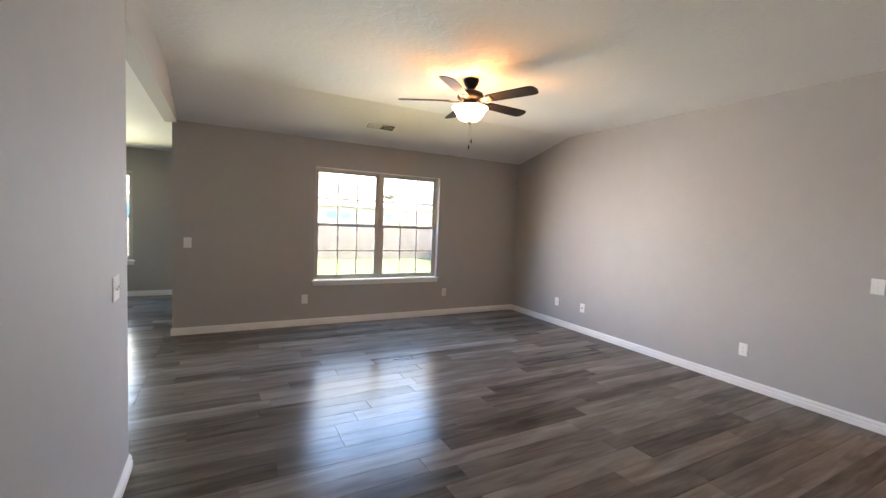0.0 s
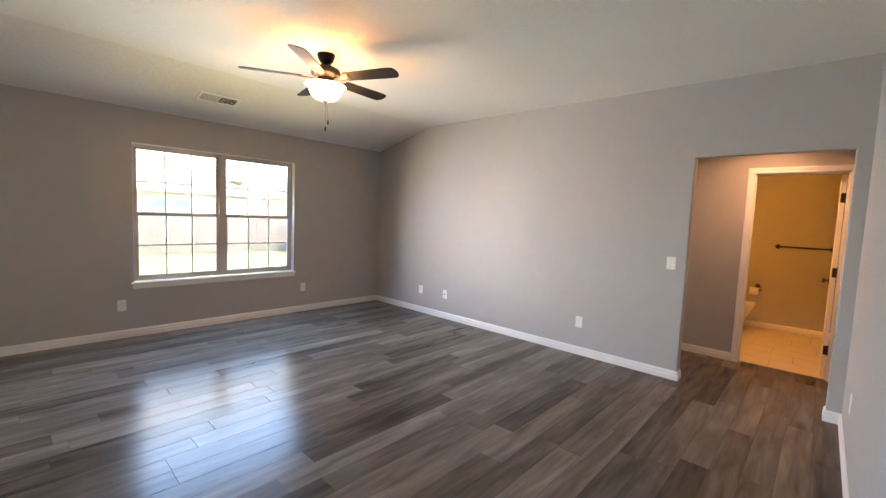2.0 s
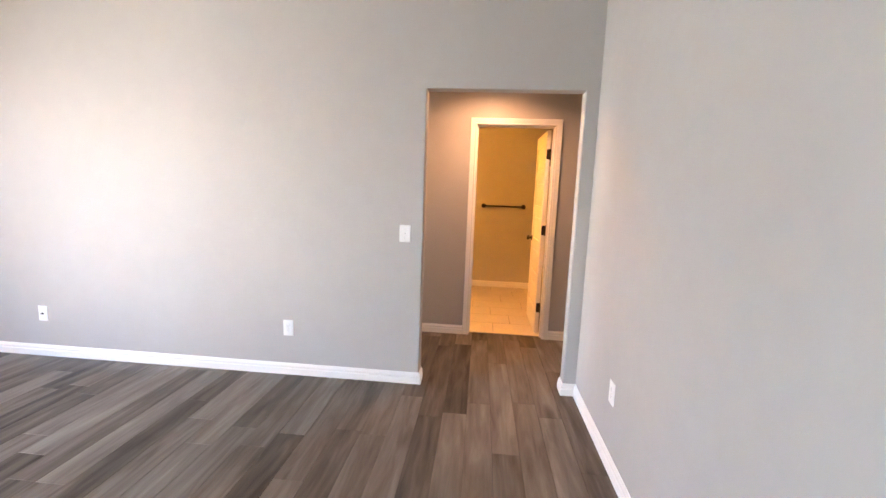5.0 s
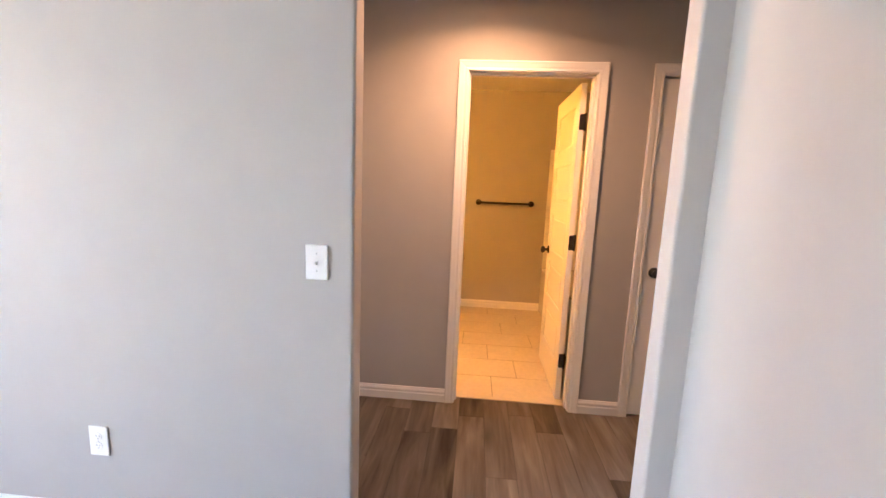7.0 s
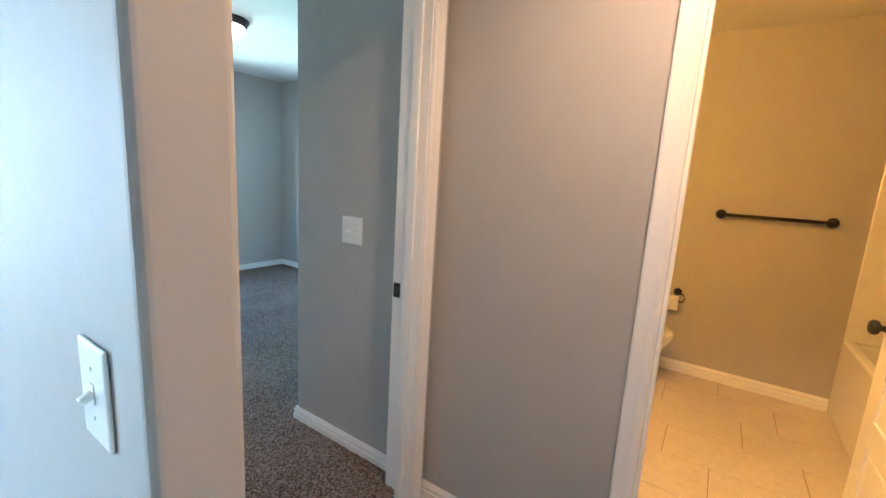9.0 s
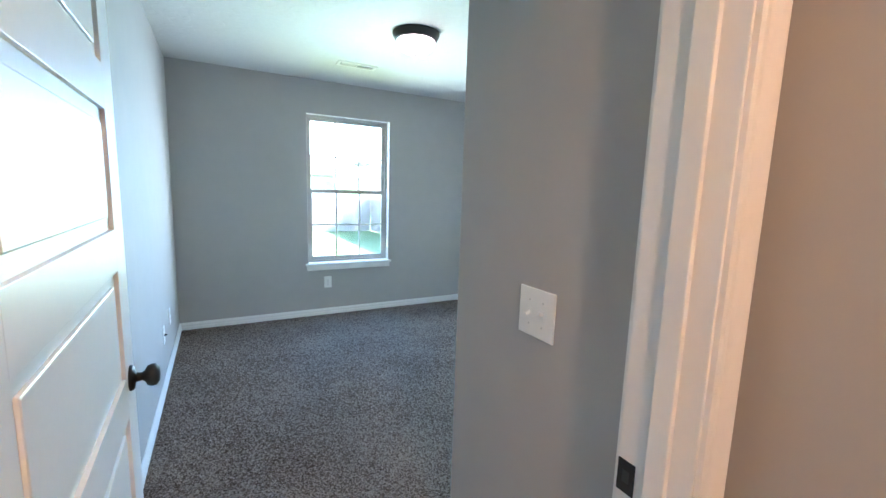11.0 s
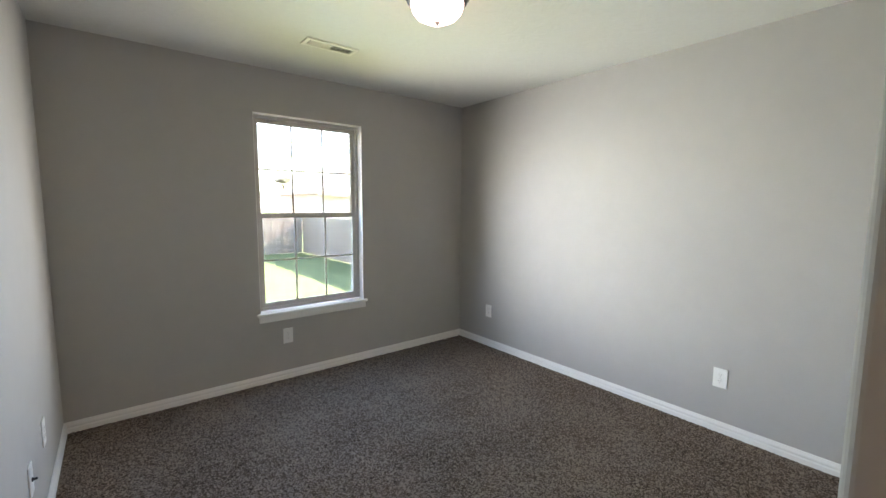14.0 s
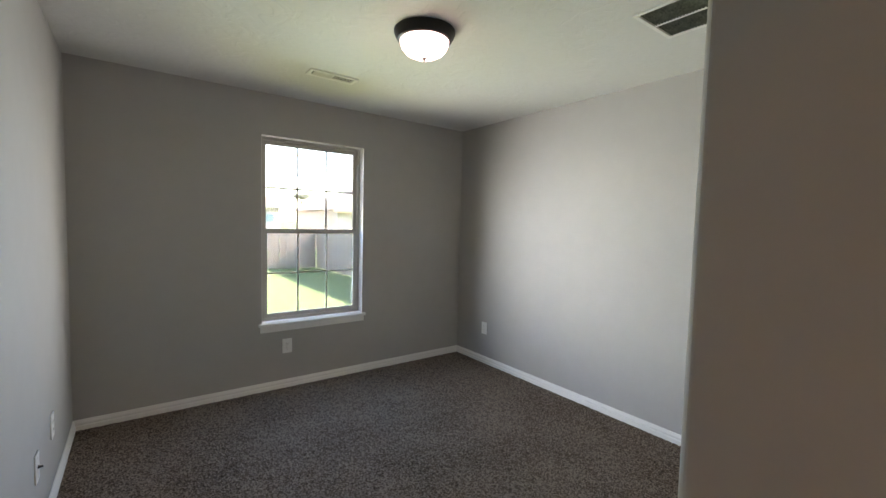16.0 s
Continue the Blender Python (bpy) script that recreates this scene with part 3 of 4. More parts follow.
door_frame("door_frame_bedroom", "y", BDX[0], BDX[1], 1.48, 1.60, "white moulded frame of the bedroom doorway", 1.53)
door_frame("door_frame_bath", "x", TDY[0], TDY[1], 5.215, 5.33, "white moulded frame of the bathroom doorway", 5.265)
door_frame("door_frame_closet", "x", CDY[0], CDY[1], 5.215, 5.33, "white moulded frame of the hall closet door", 5.275)
door_frame("door_frame_bedroom_closet", "y", KDX[0], KDX[1], 2.21, 2.300, "white moulded frame of the bedroom closet door", 2.247, (False, True))
panel_door("bedroom_door", pose(BDX[0] + 0.051, 1.608, 0, 0, 0, 91.5), 0.822, "white five-panel door standing open into the carpeted bedroom", 1, 0.060)
panel_door("bathroom_door", pose(5.344, TDY[0] + 0.017, 0, 0, 0, 0.0), 0.705, "white five-panel door standing open into the bathroom", -1)
panel_door("hall_closet_door", pose(5.253, CDY[0] + 0.003, 0, 0, 0, 90), 0.711, "white five-panel closet door, closed", 0)
panel_door("bedroom_closet_door", pose(KDX[0] + 0.003, 2.283, 0, 0, 0, 0), 0.709, "white five-panel closet door, closed", 0, 0.055)
# strike on the bedroom jamb
strike = thing("strike_plate", pose(BDX[1], 1.585, 0.925), "dark bronze strike plate set in the door jamb", "strike plate")
bm = bmesh.new()
for z0, z1 in ((-0.029, -0.012), (0.012, 0.029)):
    box(bm, -0.002, 0.0008, -0.016, 0.016, z0, z1)
for y0, y1 in ((-0.016, -0.007), (0.007, 0.016)):
    box(bm, -0.002, 0.0008, y0, y1, -0.012, 0.012)
part("plate", bm, BRONZE, strike)
# solid dark piece in the colour of the shade inside the hole
part("latch_hole_shade", bx(-0.0008, 0.0008, -0.007, 0.007, -0.012, 0.012), SLOT, strike)


# ---- windows ----
def sash(th, x0, x1, z0, z1, y, name, f=0.034):
    d = 0.024
    fr = part(name, box(box(box(box(bmesh.new(), x0, x0 + f, y, y + d, z0, z1), x1 - f, x1, y, y + d, z0, z1), x0 + f, x1 - f, y, y + d, z0, z0 + f), x0 + f, x1 - f, y, y + d, z1 - f, z1), VINYL, th)
    gx0, gx1, gz0, gz1 = x0 + f, x1 - f, z0 + f, z1 - f
    p = part("pane", bx(gx0, gx1, y + 0.010, y + 0.013, gz0, gz1), GLASS, fr)
    p.visible_shadow = False
    for k in (1, 2):
        c = gx0 + (gx1 - gx0) * k / 3
        part("muntin", bx(c - 0.0065, c + 0.0065, y + 0.0045, y + 0.0095, gz0, gz1), VINYL, fr)
    c = (gz0 + gz1) / 2
    part("muntin", bx(gx0, gx1, y + 0.005, y + 0.009, c - 0.0065, c + 0.0065), VINYL, fr)


def window(name, win, wall_y, units, label):
    """Single-hung vinyl units in a drywall opening, with a white stool and apron."""
    x0, x1, z0, z1 = win
    th = thing(name, Matrix(), label, "window", kind="structure")
    y = wall_y + 0.072
    stool = 0.024
    zb = z0 + stool
    bm = bmesh.new()
    f = 0.026
    for a, b, lo, hi in ((x0, x0 + f, zb, z1), (x1 - f, x1, zb, z1), (x0 + f, x1 - f, z1 - f, z1), (x0 + f, x1 - f, zb, zb + f)):
        box(bm, a + 0.001, b - 0.001, y, y + 0.062, lo + 0.001, hi - 0.001)
    part("window_frame", bm, VINYL, th)
    w = (x1 - x0) / units
    for u in range(units):
        a, b = x0 + u * w + (f if u == 0 else 0.030), x0 + (u + 1) * w - (f if u == units - 1 else 0.030)
        if u:
            part("mullion", bx(x0 + u * w - 0.030, x0 + u * w + 0.030, y - 0.002, y + 0.060, zb + f, z1 - f), VINYL, th)
        mid = (zb + z1) / 2 - 0.01
        sash(th, a, b, zb + f, mid + 0.022, y + 0.004, "lower_sash")
        sash(th, a, b, mid - 0.018, z1 - f, y + 0.031, "upper_sash", 0.030)
        part("sash_lock", bx((a + b) / 2 - 0.025, (a + b) / 2 + 0.025, y - 0.010, y + 0.004, mid + 0.008, mid + 0.020, bevel=0.003), VINYL, th)
    part("stool", box(box(bmesh.new(), x0 + 0.001, x1 - 0.001, wall_y, y, z0 + 0.001, zb), x0 - 0.026, x1 + 0.026, wall_y - 0.030, wall_y, z0, zb, 0.006), TRIM, th, "white painted window stool")
    part("apron", bx(x0 - 0.012, x1 + 0.012, wall_y - 0.014, wall_y, z0 - 0.050, z0, bevel=0.003), TRIM, th)
    bm = bmesh.new()
    t = 0.003
    box(bm, x0 + t, x1 - t, wall_y, y, z1 - t, z1)
    box(bm, x0, x0 + t, wall_y, y, zb, z1)
    box(bm, x1 - t, x1, wall_y, y, zb, z1)
    part("reveal", bm, TRIM, th)
    return th


window("window_1", LWIN, NY, 2, "twin single-hung taupe vinyl window with white stool")
window("window_2", BWIN, BNY, 1, "single-hung taupe vinyl window with grilles and white stool")
window("window_3", DWIN, 8.35, 1, "single-hung taupe vinyl window of the dining area")


# ---- switches and outlets: built facing -y at the origin ----
def plate(th, w, h=0.121):
    part("plate", bx(-w / 2, w / 2, -0.006, 0, -h / 2, h / 2, bevel=0.0035, seg=3), PLATE, th)


def screw(th, x, z):
    part("screw", lathe(bmesh.new(), [(0, 0.0011), (0.0022, 0.0009), (0.003, 0)], 10, Matrix.Translation((x, -0.006, z)) @ Matrix.Rotation(radians(90), 4, "X")), SCREW, th)


def wall_switch(m, gangs, label, w=None):
    th = thing("light_switch", m, label, "light switch", "toggle switches on the walls")
    plate(th, w or (0.079 + 0.046 * (gangs - 1)))
    for g in range(gangs):
        x = (g - (gangs - 1) / 2) * 0.046
        part("collar", bx(x - 0.0055, x + 0.0055, -0.0072, -0.005, -0.0125, 0.0125, bevel=0.001), PLATE, th)
        bm = bx(-0.0038, 0.0038, -0.014, 0, -0.005, 0.005, bevel=0.0015)
        bmesh.ops.transform(bm, matrix=Matrix.Translation((x, -0.006, 0.001)) @ Matrix.Rotation(radians(28 if g == 0 else -28), 4, "X"), verts=bm.verts)
        part("toggle", bm, PLATE, th)
        screw(th, x, 0.03)
        screw(th, x, -0.03)
    return th


def outlet(m, label):
    th = thing("electrical_outlet", m, label, "outlet", "duplex outlets on the walls")
    plate(th, 0.077)
    for z in (0.0195, -0.0195):
        r = part("receptacle", lathe(bmesh.new(), [(0, 0.0018), (0.0155, 0.0018), (0.0165, 0)], 20, Matrix.Translation((0, -0.006, z)) @ Matrix.Rotation(radians(90), 4, "X")), PLATE, th)
        # holes are not cut; grey pieces on the face paint their shade
        for x in (-0.0063, 0.0063):
            part("slot_shade", bx(x - 0.0011, x + 0.0011, -0.0083, -0.0075, z - 0.001, z + 0.007), GREY, r)
        part("ground_hole_shade", lathe(bmesh.new(), [(0, 0.0006), (0.0024, 0.0006), (0.0024, 0)], 10, Matrix.Translation((0, -0.0077, z - 0.0075)) @ Matrix.Rotation(radians(90), 4, "X")), GREY, r)
    screw(th, 0, 0)
    return th


def jack(m, label):
    th = thing("cable_jack", m, label, "wall jack", "cable jacks on the walls")
    plate(th, 0.077)
    part("connector", lathe(bmesh.new(), [(0, 0.016), (0.0045, 0.016), (0.0045, 0.004), (0.008, 0.004), (0.008, 0)], 12, Matrix.Translation((0, -0.006, 0)) @ Matrix.Rotation(radians(90), 4, "X")), SLOT, th, "dark threaded cable connector")
    screw(th, 0, 0.042)
    screw(th, 0, -0.042)
    return th


N, E, S_, W = 0, -90, 180, 90       # facing: plate on a north, east, south or west wall
wall_switch(pose(EX, 1.141, 1.107, 0, 0, E), 1, "white single toggle switch plate beside the hall opening")
wall_switch(pose(-0.70, NY, 1.087, 0, 0, N), 1, "white single toggle switch plate on the window wall")
wall_switch(pose(-0.80, 2.43, 1.075, 0, 0, W), 2, "white double toggle switch plate near the wall end")
wall_switch(pose(4.165, 1.40, 1.09, 0, 0, W), 1, "white single toggle switch plate inside the hall")
wall_switch(pose(5.190, 1.911, 1.115, 0, 0, E), 2, "white double toggle switch plate inside the bedroom door")
outlet(pose(EX, 2.003, 0.362, 0, 0, E), "white duplex outlet plate low on the wall")
jack(pose(EX, 4.01, 0.345, 0, 0, E), "white cable jack plate low on the wall")
outlet(pose(EX, 4.505, 0.345, 0, 0, E), "white duplex outlet plate low on the wall")
outlet(pose(0.622, NY, 0.355, 0, 0, N), "white duplex outlet plate below the twin window")
outlet(pose(2.722, NY, 0.355, 0, 0, N), "white duplex outlet plate beside the twin window")
outlet(pose(3.32, -0.11, 0.40, 0, 0, S_), "white duplex outlet plate near the hall opening")
outlet(pose(5.507, BNY, 0.408, 0, 0, N), "white duplex outlet plate below the bedroom window")
outlet(pose(BX, 3.062, 0.40, 0, 0, E), "white duplex outlet plate low on the bedroom wall")
outlet(pose(BX, 5.063, 0.411, 0, 0, E), "white duplex outlet plate near the bedroom corner")
outlet(pose(4.165, 4.735, 0.416, 0, 0, W), "white duplex outlet plate low on the bedroom wall")
jack(pose(4.165, 4.347, 0.398, 0, 0, W), "white cable jack plate low on the bedroom wall")


# ---- ceiling fan ----
FAN_WATTS = 0.20


def ceiling_fan(m):
    th = thing("ceiling_fan", m, "dark bronze five-blade ceiling fan with a lit glass bowl", "ceiling fan")
    part("canopy", lathe(bmesh.new(), [(0, 0), (0.072, 0), (0.070, -0.015), (0.060, -0.045), (0.042, -0.072), (0.026, -0.080), (0, -0.080)], 32), BRONZE, th, smooth=True)
    part("downrod", tube(bmesh.new(), [(0, 0, -0.075), (0, 0, -0.105)], 0.016, 16), BRONZE, th, smooth=True)
    part("motor", lathe(bmesh.new(), [(0, -0.092), (0.035, -0.092), (0.075, -0.102), (0.112, -0.122), (0.120, -0.145), (0.118, -0.165), (0.098, -0.182), (0.082, -0.190), (0, -0.190)], 40), BRONZE, th, smooth=True)
    part("switch_housing", lathe(bmesh.new(), [(0, -0.188), (0.066, -0.190), (0.070, -0.215), (0.062, -0.232), (0.108, -0.238), (0.114, -0.244), (0.114, -0.248), (0, -0.248)], 32), BRONZE, th, smooth=True)
    part("bowl", lathe(bmesh.new(), [(0.166, -0.250), (0.160, -0.256), (0.146, -0.268), (0.134, -0.286), (0.124, -0.310), (0.108, -0.336), (0.080, -0.358), (0.040, -0.372), (0, -0.376), (0, -0.371), (0.038, -0.367), (0.077, -0.353), (0.104, -0.333), (0.120, -0.308), (0.130, -0.284), (0.143, -0.265), (0.160, -0.250), (0.166, -0.250)], 44), BOWL, th, "glowing frosted glass bowl with a flared rim", True)
    part("finial", lathe(bmesh.new(), [(0, -0.368), (0.026, -0.372), (0.024, -0.380), (0.010, -0.386), (0.012, -0.396), (0, -0.404)], 20), PEWTER, th, "metal finial", True)
    for k in range(3):
        a = radians(40 + 120 * k)
        p = (0.080 * math.cos(a), 0.080 * math.sin(a))
        part("bulb_socket", lathe(bmesh.new(), [(0, -0.247), (0.012, -0.247), (0.013, -0.256), (0.010, -0.258), (0, -0.258)], 14, Matrix.Translation((*p, 0))), BRONZE, th)
        lamp = new("fan_bulb", bpy.data.lights.new("fan_bulb", "POINT"))
        lamp.data.energy, lamp.data.color, lamp.data.shadow_soft_size = FAN_WATTS, (1.0, 0.50, 0.20), 0.015
        lamp.matrix_world = m @ Matrix.Translation((p[0], p[1], -0.280))
    for x, y, z in ((0.022, -0.012, -0.545), (-0.008, -0.020, -0.605)):
        c = part("pull_chain", tube(bmesh.new(), [(x * 0.5, y * 0.5, -0.375), (x, y, z + 0.02)], 0.0012, 6), PEWTER, th)
        part("pull_fob", lathe(bmesh.new(), [(0, 0.022), (0.003, 0.020), (0.0065, 0.0), (0.0055, -0.016), (0, -0.020)], 12, Matrix.Translation((x, y, z))), BLADE, c)
    for k in range(5):
        rot = Matrix.Rotation(radians(5 + 72 * k), 4, "Z")
        tilt = rot @ Matrix.Translation((0, 0, -0.196)) @ Matrix.Rotation(radians(-12), 4, "X")
        bm = bmesh.new()
        box(bm, 0.080, 0.20, -0.011, 0.011, -0.004, 0.002, 0.002)
        box(bm, 0.165, 0.235, -0.040, 0.040, -0.003, 0.002, 0.002)
        for s in (-1, 1):
            tube(bm, [(0.095, s * 0.012, 0), (0.125, s * 0.034, -0.003), (0.165, s * 0.036, -0.003), (0.20, s * 0.028, 0)], 0.0045, 8)
        bmesh.ops.transform(bm, matrix=tilt, verts=bm.verts)
        part("blade_iron", bm, BRONZE, th, "bronze scrolled blade bracket")
        bm = bmesh.new()
        out = [(0.185, -0.052), (0.20, -0.058), (0.59, -0.070), (0.635, -0.064), (0.655, -0.040), (0.662, 0.0), (0.655, 0.040), (0.635, 0.064), (0.59, 0.070), (0.20, 0.058), (0.185, 0.052)]
        lo = [bm.verts.new((x, y, 0.003)) for x, y in out]
        up = [bm.verts.new((x, y, 0.010)) for x, y in out]
        bm.faces.new(lo[::-1])
        bm.faces.new(up)
        for i in range(len(out)):
            j = (i + 1) % len(out)
            bm.faces.new((lo[i], lo[j], up[j], up[i]))
        bmesh.ops.transform(bm, matrix=tilt, verts=bm.verts)
        part("blade", bm, BLADE, th, "dark wood-grain blade")
    return th


ceiling_fan(pose(1.632, 3.25, HI))


# ---- ceiling lights ----
def flush_light(name, m, r, glass, label):
    th = thing(name, m, label, "ceiling light")
    k = r / 0.165
    part("pan", lathe(bmesh.new(), [(0, 0), (0.165 * k, 0), (0.165 * k, -0.010), (0.158 * k, -0.016), (0.160 * k, -0.024), (0.150 * k, -0.032), (0.151 * k, -0.040), (0.138 * k, -0.050), (0.120 * k, -0.050)], 48), BRONZE, th, "dark bronze stepped rim", True)
    part("dome", lathe(bmesh.new(), [(0.132 * k, -0.046), (0.131 * k, -0.060), (0.122 * k, -0.086), (0.102 * k, -0.108), (0.070 * k, -0.124), (0.034 * k, -0.131), (0, -0.133)], 48), glass, th, "lit frosted alabaster glass dome", True)
    part("finial", lathe(bmesh.new(), [(0, -0.128), (0.014, -0.131), (0.012, -0.138), (0.005, -0.142), (0.006, -0.148), (0, -0.153)], 16), PEWTER, th, "metal finial", True)
    return th


flush_light("flush_ceiling_light", pose(5.73, 3.855, LO), 0.158, DOME, "flush bedroom ceiling light with dark bronze rim, lit")


def downlight(m, r):
    """A recessed can: white trim ring, stepped baffle and a lit lens, its beam spreading down."""
    th = thing("recessed_downlight", m, "white trimmed recessed downlight in the hall ceiling, lit", "ceiling light")
    part("trim_ring", lathe(bmesh.new(), [(r, 0), (r, -0.004), (r * 0.95, -0.007), (r * 0.80, -0.006), (r * 0.78, -0.001), (r * 0.78, 0), (r, 0)], 40), TRIM, th, smooth=True)
    part("baffle", lathe(bmesh.new(), [(r * 0.78, -0.0005), (r * 0.78, -0.004), (r * 0.70, -0.003), (r * 0.70, -0.0005), (r * 0.78, -0.0005)], 40), GREY, th, "grey stepped baffle")
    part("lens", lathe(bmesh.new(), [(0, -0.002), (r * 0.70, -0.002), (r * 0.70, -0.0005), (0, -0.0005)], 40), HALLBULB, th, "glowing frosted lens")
    lamp = new("downlight_beam", bpy.data.lights.new("downlight_beam", "AREA"))
    lamp.data.shape, lamp.data.size = "DISK", r * 1.3
    lamp.data.energy, lamp.data.color, lamp.data.spread = 0.125, (1.0, 0.53, 0.27), radians(150)
    lamp.matrix_world = m @ Matrix.Translation((0, 0, -0.009))


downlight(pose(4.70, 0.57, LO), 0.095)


# ---- ceiling vents ----
def supply_vent(m, label, L=0.33, Wd=0.16):
    """A stamped register, its face to -z: flange, two banks of slats."""
    th = thing("ceiling_vent", m, label, "vent", "supply vents on the ceilings")
    f = 0.026
    bm = bmesh.new()
    for a, b, c, d in ((-L / 2, L / 2, -Wd / 2, -Wd / 2 + f), (-L / 2, L / 2, Wd / 2 - f, Wd / 2), (-L / 2, -L / 2 + f, -Wd / 2 + f, Wd / 2 - f), (L / 2 - f, L / 2, -Wd / 2 + f, Wd / 2 - f), (-0.006, 0.006, -Wd / 2 + f, Wd / 2 - f)):
        box(bm, a, b, c, d, -0.008, 0, 0.002)
    part("frame", bm, TRIM, th)
    # no duct is cut: a flat dark sheet paints the shade inside it
    part("backing", bx(-L / 2 + f, L / 2 - f, -Wd / 2 + f, Wd / 2 - f, -0.0015, -0.0005), SLOT, th, "dark sheet standing in for the shaded duct")
    for side in (-1, 1):
        x = 0.014
        while x < L / 2 - f - 0.004:
            bm = bx(-0.0008, 0.0008, -Wd / 2 + f, Wd / 2 - f, -0.005, 0.005)
            bmesh.ops.transform(bm, matrix=Matrix.Translation((side * x, 0, -0.006)) @ Matrix.Rotation(radians(40 * side), 4, "Y"), verts=bm.verts)
            part("slat", bm, TRIM, th)
            x += 0.0115
    return th


slope = math.degrees(math.atan2(HI - 2.465, NY + 0.02 - 4.46))
supply_vent(pose(1.40, 5.005, HI - (5.005 - 4.46) * (HI - 2.465) / (NY + 0.02 - 4.46), -slope, 0, 0), "white stamped metal supply vent on the sloping ceiling", 0.40, 0.19)
supply_vent(pose(5.608, 4.80, LO), "white stamped metal supply vent on the bedroom ceiling", 0.335, 0.125)

ret = thing("return_air_grille", pose(6.558, 2.83, LO), "white framed return air grille on the bedroom ceiling", "vent")
f, GX, GY = 0.020, 0.178, 0.27
bm = bmesh.new()
for a, b, c, d in ((-GX, GX, -GY, -GY + f), (-GX, GX, GY - f, GY), (-GX, -GX + f, -GY + f, GY - f), (GX - f, GX, -GY + f, GY - f), (-0.005, 0.005, -GY + f, GY - f)):
    box(bm, a, b, c, d, -0.010, 0, 0.002)
part("frame", bm, TRIM, ret)
part("filter", bx(-GX + f, GX - f, -GY + f, GY - f, -0.002, -0.001), material("grey_filter", (0.13, 0.14, 0.11), 0.8, var=0.6, scale=14, fine=60), ret, "grey dusty filter behind the grille")
for k in range(36):
    bm = bx(-GX + f, GX - f, -0.0006, 0.0006, -0.0035, 0.0035)
    bmesh.ops.transform(bm, matrix=Matrix.Translation((0, -GY + f + 0.007 + k * 0.0138, -0.0055)) @ Matrix.Rotation(radians(60), 4, "X"), verts=bm.verts)
    part("slat", bm, bpy.data.materials["grey_filter"], ret)


# ---- bathroom ----
bar = thing("towel_bar", pose(TX, 0, 1.226), "dark bronze towel bar on the bathroom wall", "towel bar")
for y in (0.58, -0.008):
    part("post", lathe(bmesh.new(), [(0, 0), (0.032, 0), (0.032, 0.007), (0.024, 0.013), (0.013, 0.018), (0.012, 0.048), (0.020, 0.054), (0.021, 0.066), (0.017, 0.078), (0, 0.081)], 20, Matrix.Translation((0, y, 0)) @ Matrix.Rotation(radians(-90), 4, "Y")), BRONZE, bar, smooth=True)
part("bar", tube(bmesh.new(), [(-0.064, -0.008, 0), (-0.064, 0.58, 0)], 0.0115, 14), BRONZE, bar, smooth=True)

tph = thing("toilet_paper_holder", pose(TX, 0.765, 0.62), "dark bronze toilet paper holder with a white roll", "paper holder")
part("post", lathe(bmesh.new(), [(0, 0), (0.027, 0), (0.027, 0.006), (0.018, 0.012), (0.010, 0.016), (0.010, 0.045), (0.016, 0.052), (0, 0.062)], 20, Matrix.Rotation(radians(-90), 4, "Y")), BRONZE, tph, smooth=True)
part("arm", tube(bmesh.new(), [(-0.05, 0, 0), (-0.055, -0.045, -0.008), (-0.055, -0.055, -0.035), (-0.055, -0.045, -0.062), (-0.055, 0.10, -0.062)], 0.005, 10), BRONZE, tph, smooth=True)
part("paper_roll", lathe(bmesh.new(), [(0.019, -0.05), (0.052, -0.05), (0.054, -0.047), (0.054, 0.047), (0.052, 0.05), (0.019, 0.05), (0.019, -0.05)], 32, Matrix.Translation((-0.055, 0.035, -0.078)) @ Matrix.Rotation(radians(90), 4, "X")), PAPER, tph, "white tissue roll", True)

# toilet: tank against the north wall would hide; bowl points to -y from x = 6.98
def oval(bm, rings, seg=32):
    """Loft of ovals: (cy, rx, ry, z)."""
    vs = [[bm.verts.new((rx * math.cos(2 * math.pi * k / seg), cy + ry * math.sin(2 * math.pi * k / seg), z)) for k in range(seg)] for cy, rx, ry, z in rings]
    for a, b in zip(vs, vs[1:]):
        for k in range(seg):
            bm.faces.new((a[k], a[(k + 1) % seg], b[(k + 1) % seg], b[k]))
    bm.faces.new(vs[0][::-1])
    bm.faces.new(vs[-1])
    bmesh.ops.recalc_face_normals(bm, faces=bm.faces[:])
    return bm


toilet = thing("toilet", pose(6.98, 0.765, 0), "white porcelain toilet with closed lid on beige tile", "toilet")
part("bowl", oval(bmesh.new(), [(0.30, 0.105, 0.22, 0), (0.30, 0.100, 0.215, 0.10), (0.27, 0.115, 0.22, 0.20), (0.22, 0.165, 0.225, 0.32), (0.20, 0.182, 0.232, 0.375), (0.20, 0.182, 0.232, 0.39)]), PORCELAIN, toilet, smooth=True)
part("seat", oval(bmesh.new(), [(0.20, 0.183, 0.235, 0.391), (0.20, 0.187, 0.240, 0.398), (0.20, 0.183, 0.236, 0.408)]), ACRYLIC, toilet, smooth=True)
part("lid", oval(bmesh.new(), [(0.20, 0.184, 0.237, 0.411), (0.20, 0.188, 0.241, 0.418), (0.20, 0.180, 0.232, 0.430), (0.20, 0.12, 0.16, 0.434)]), ACRYLIC, toilet, "closed white lid", True)
part("tank", bx(-0.20, 0.20, 0.50, 0.70, 0.38, 0.72, bevel=0.02, seg=3), PORCELAIN, toilet)
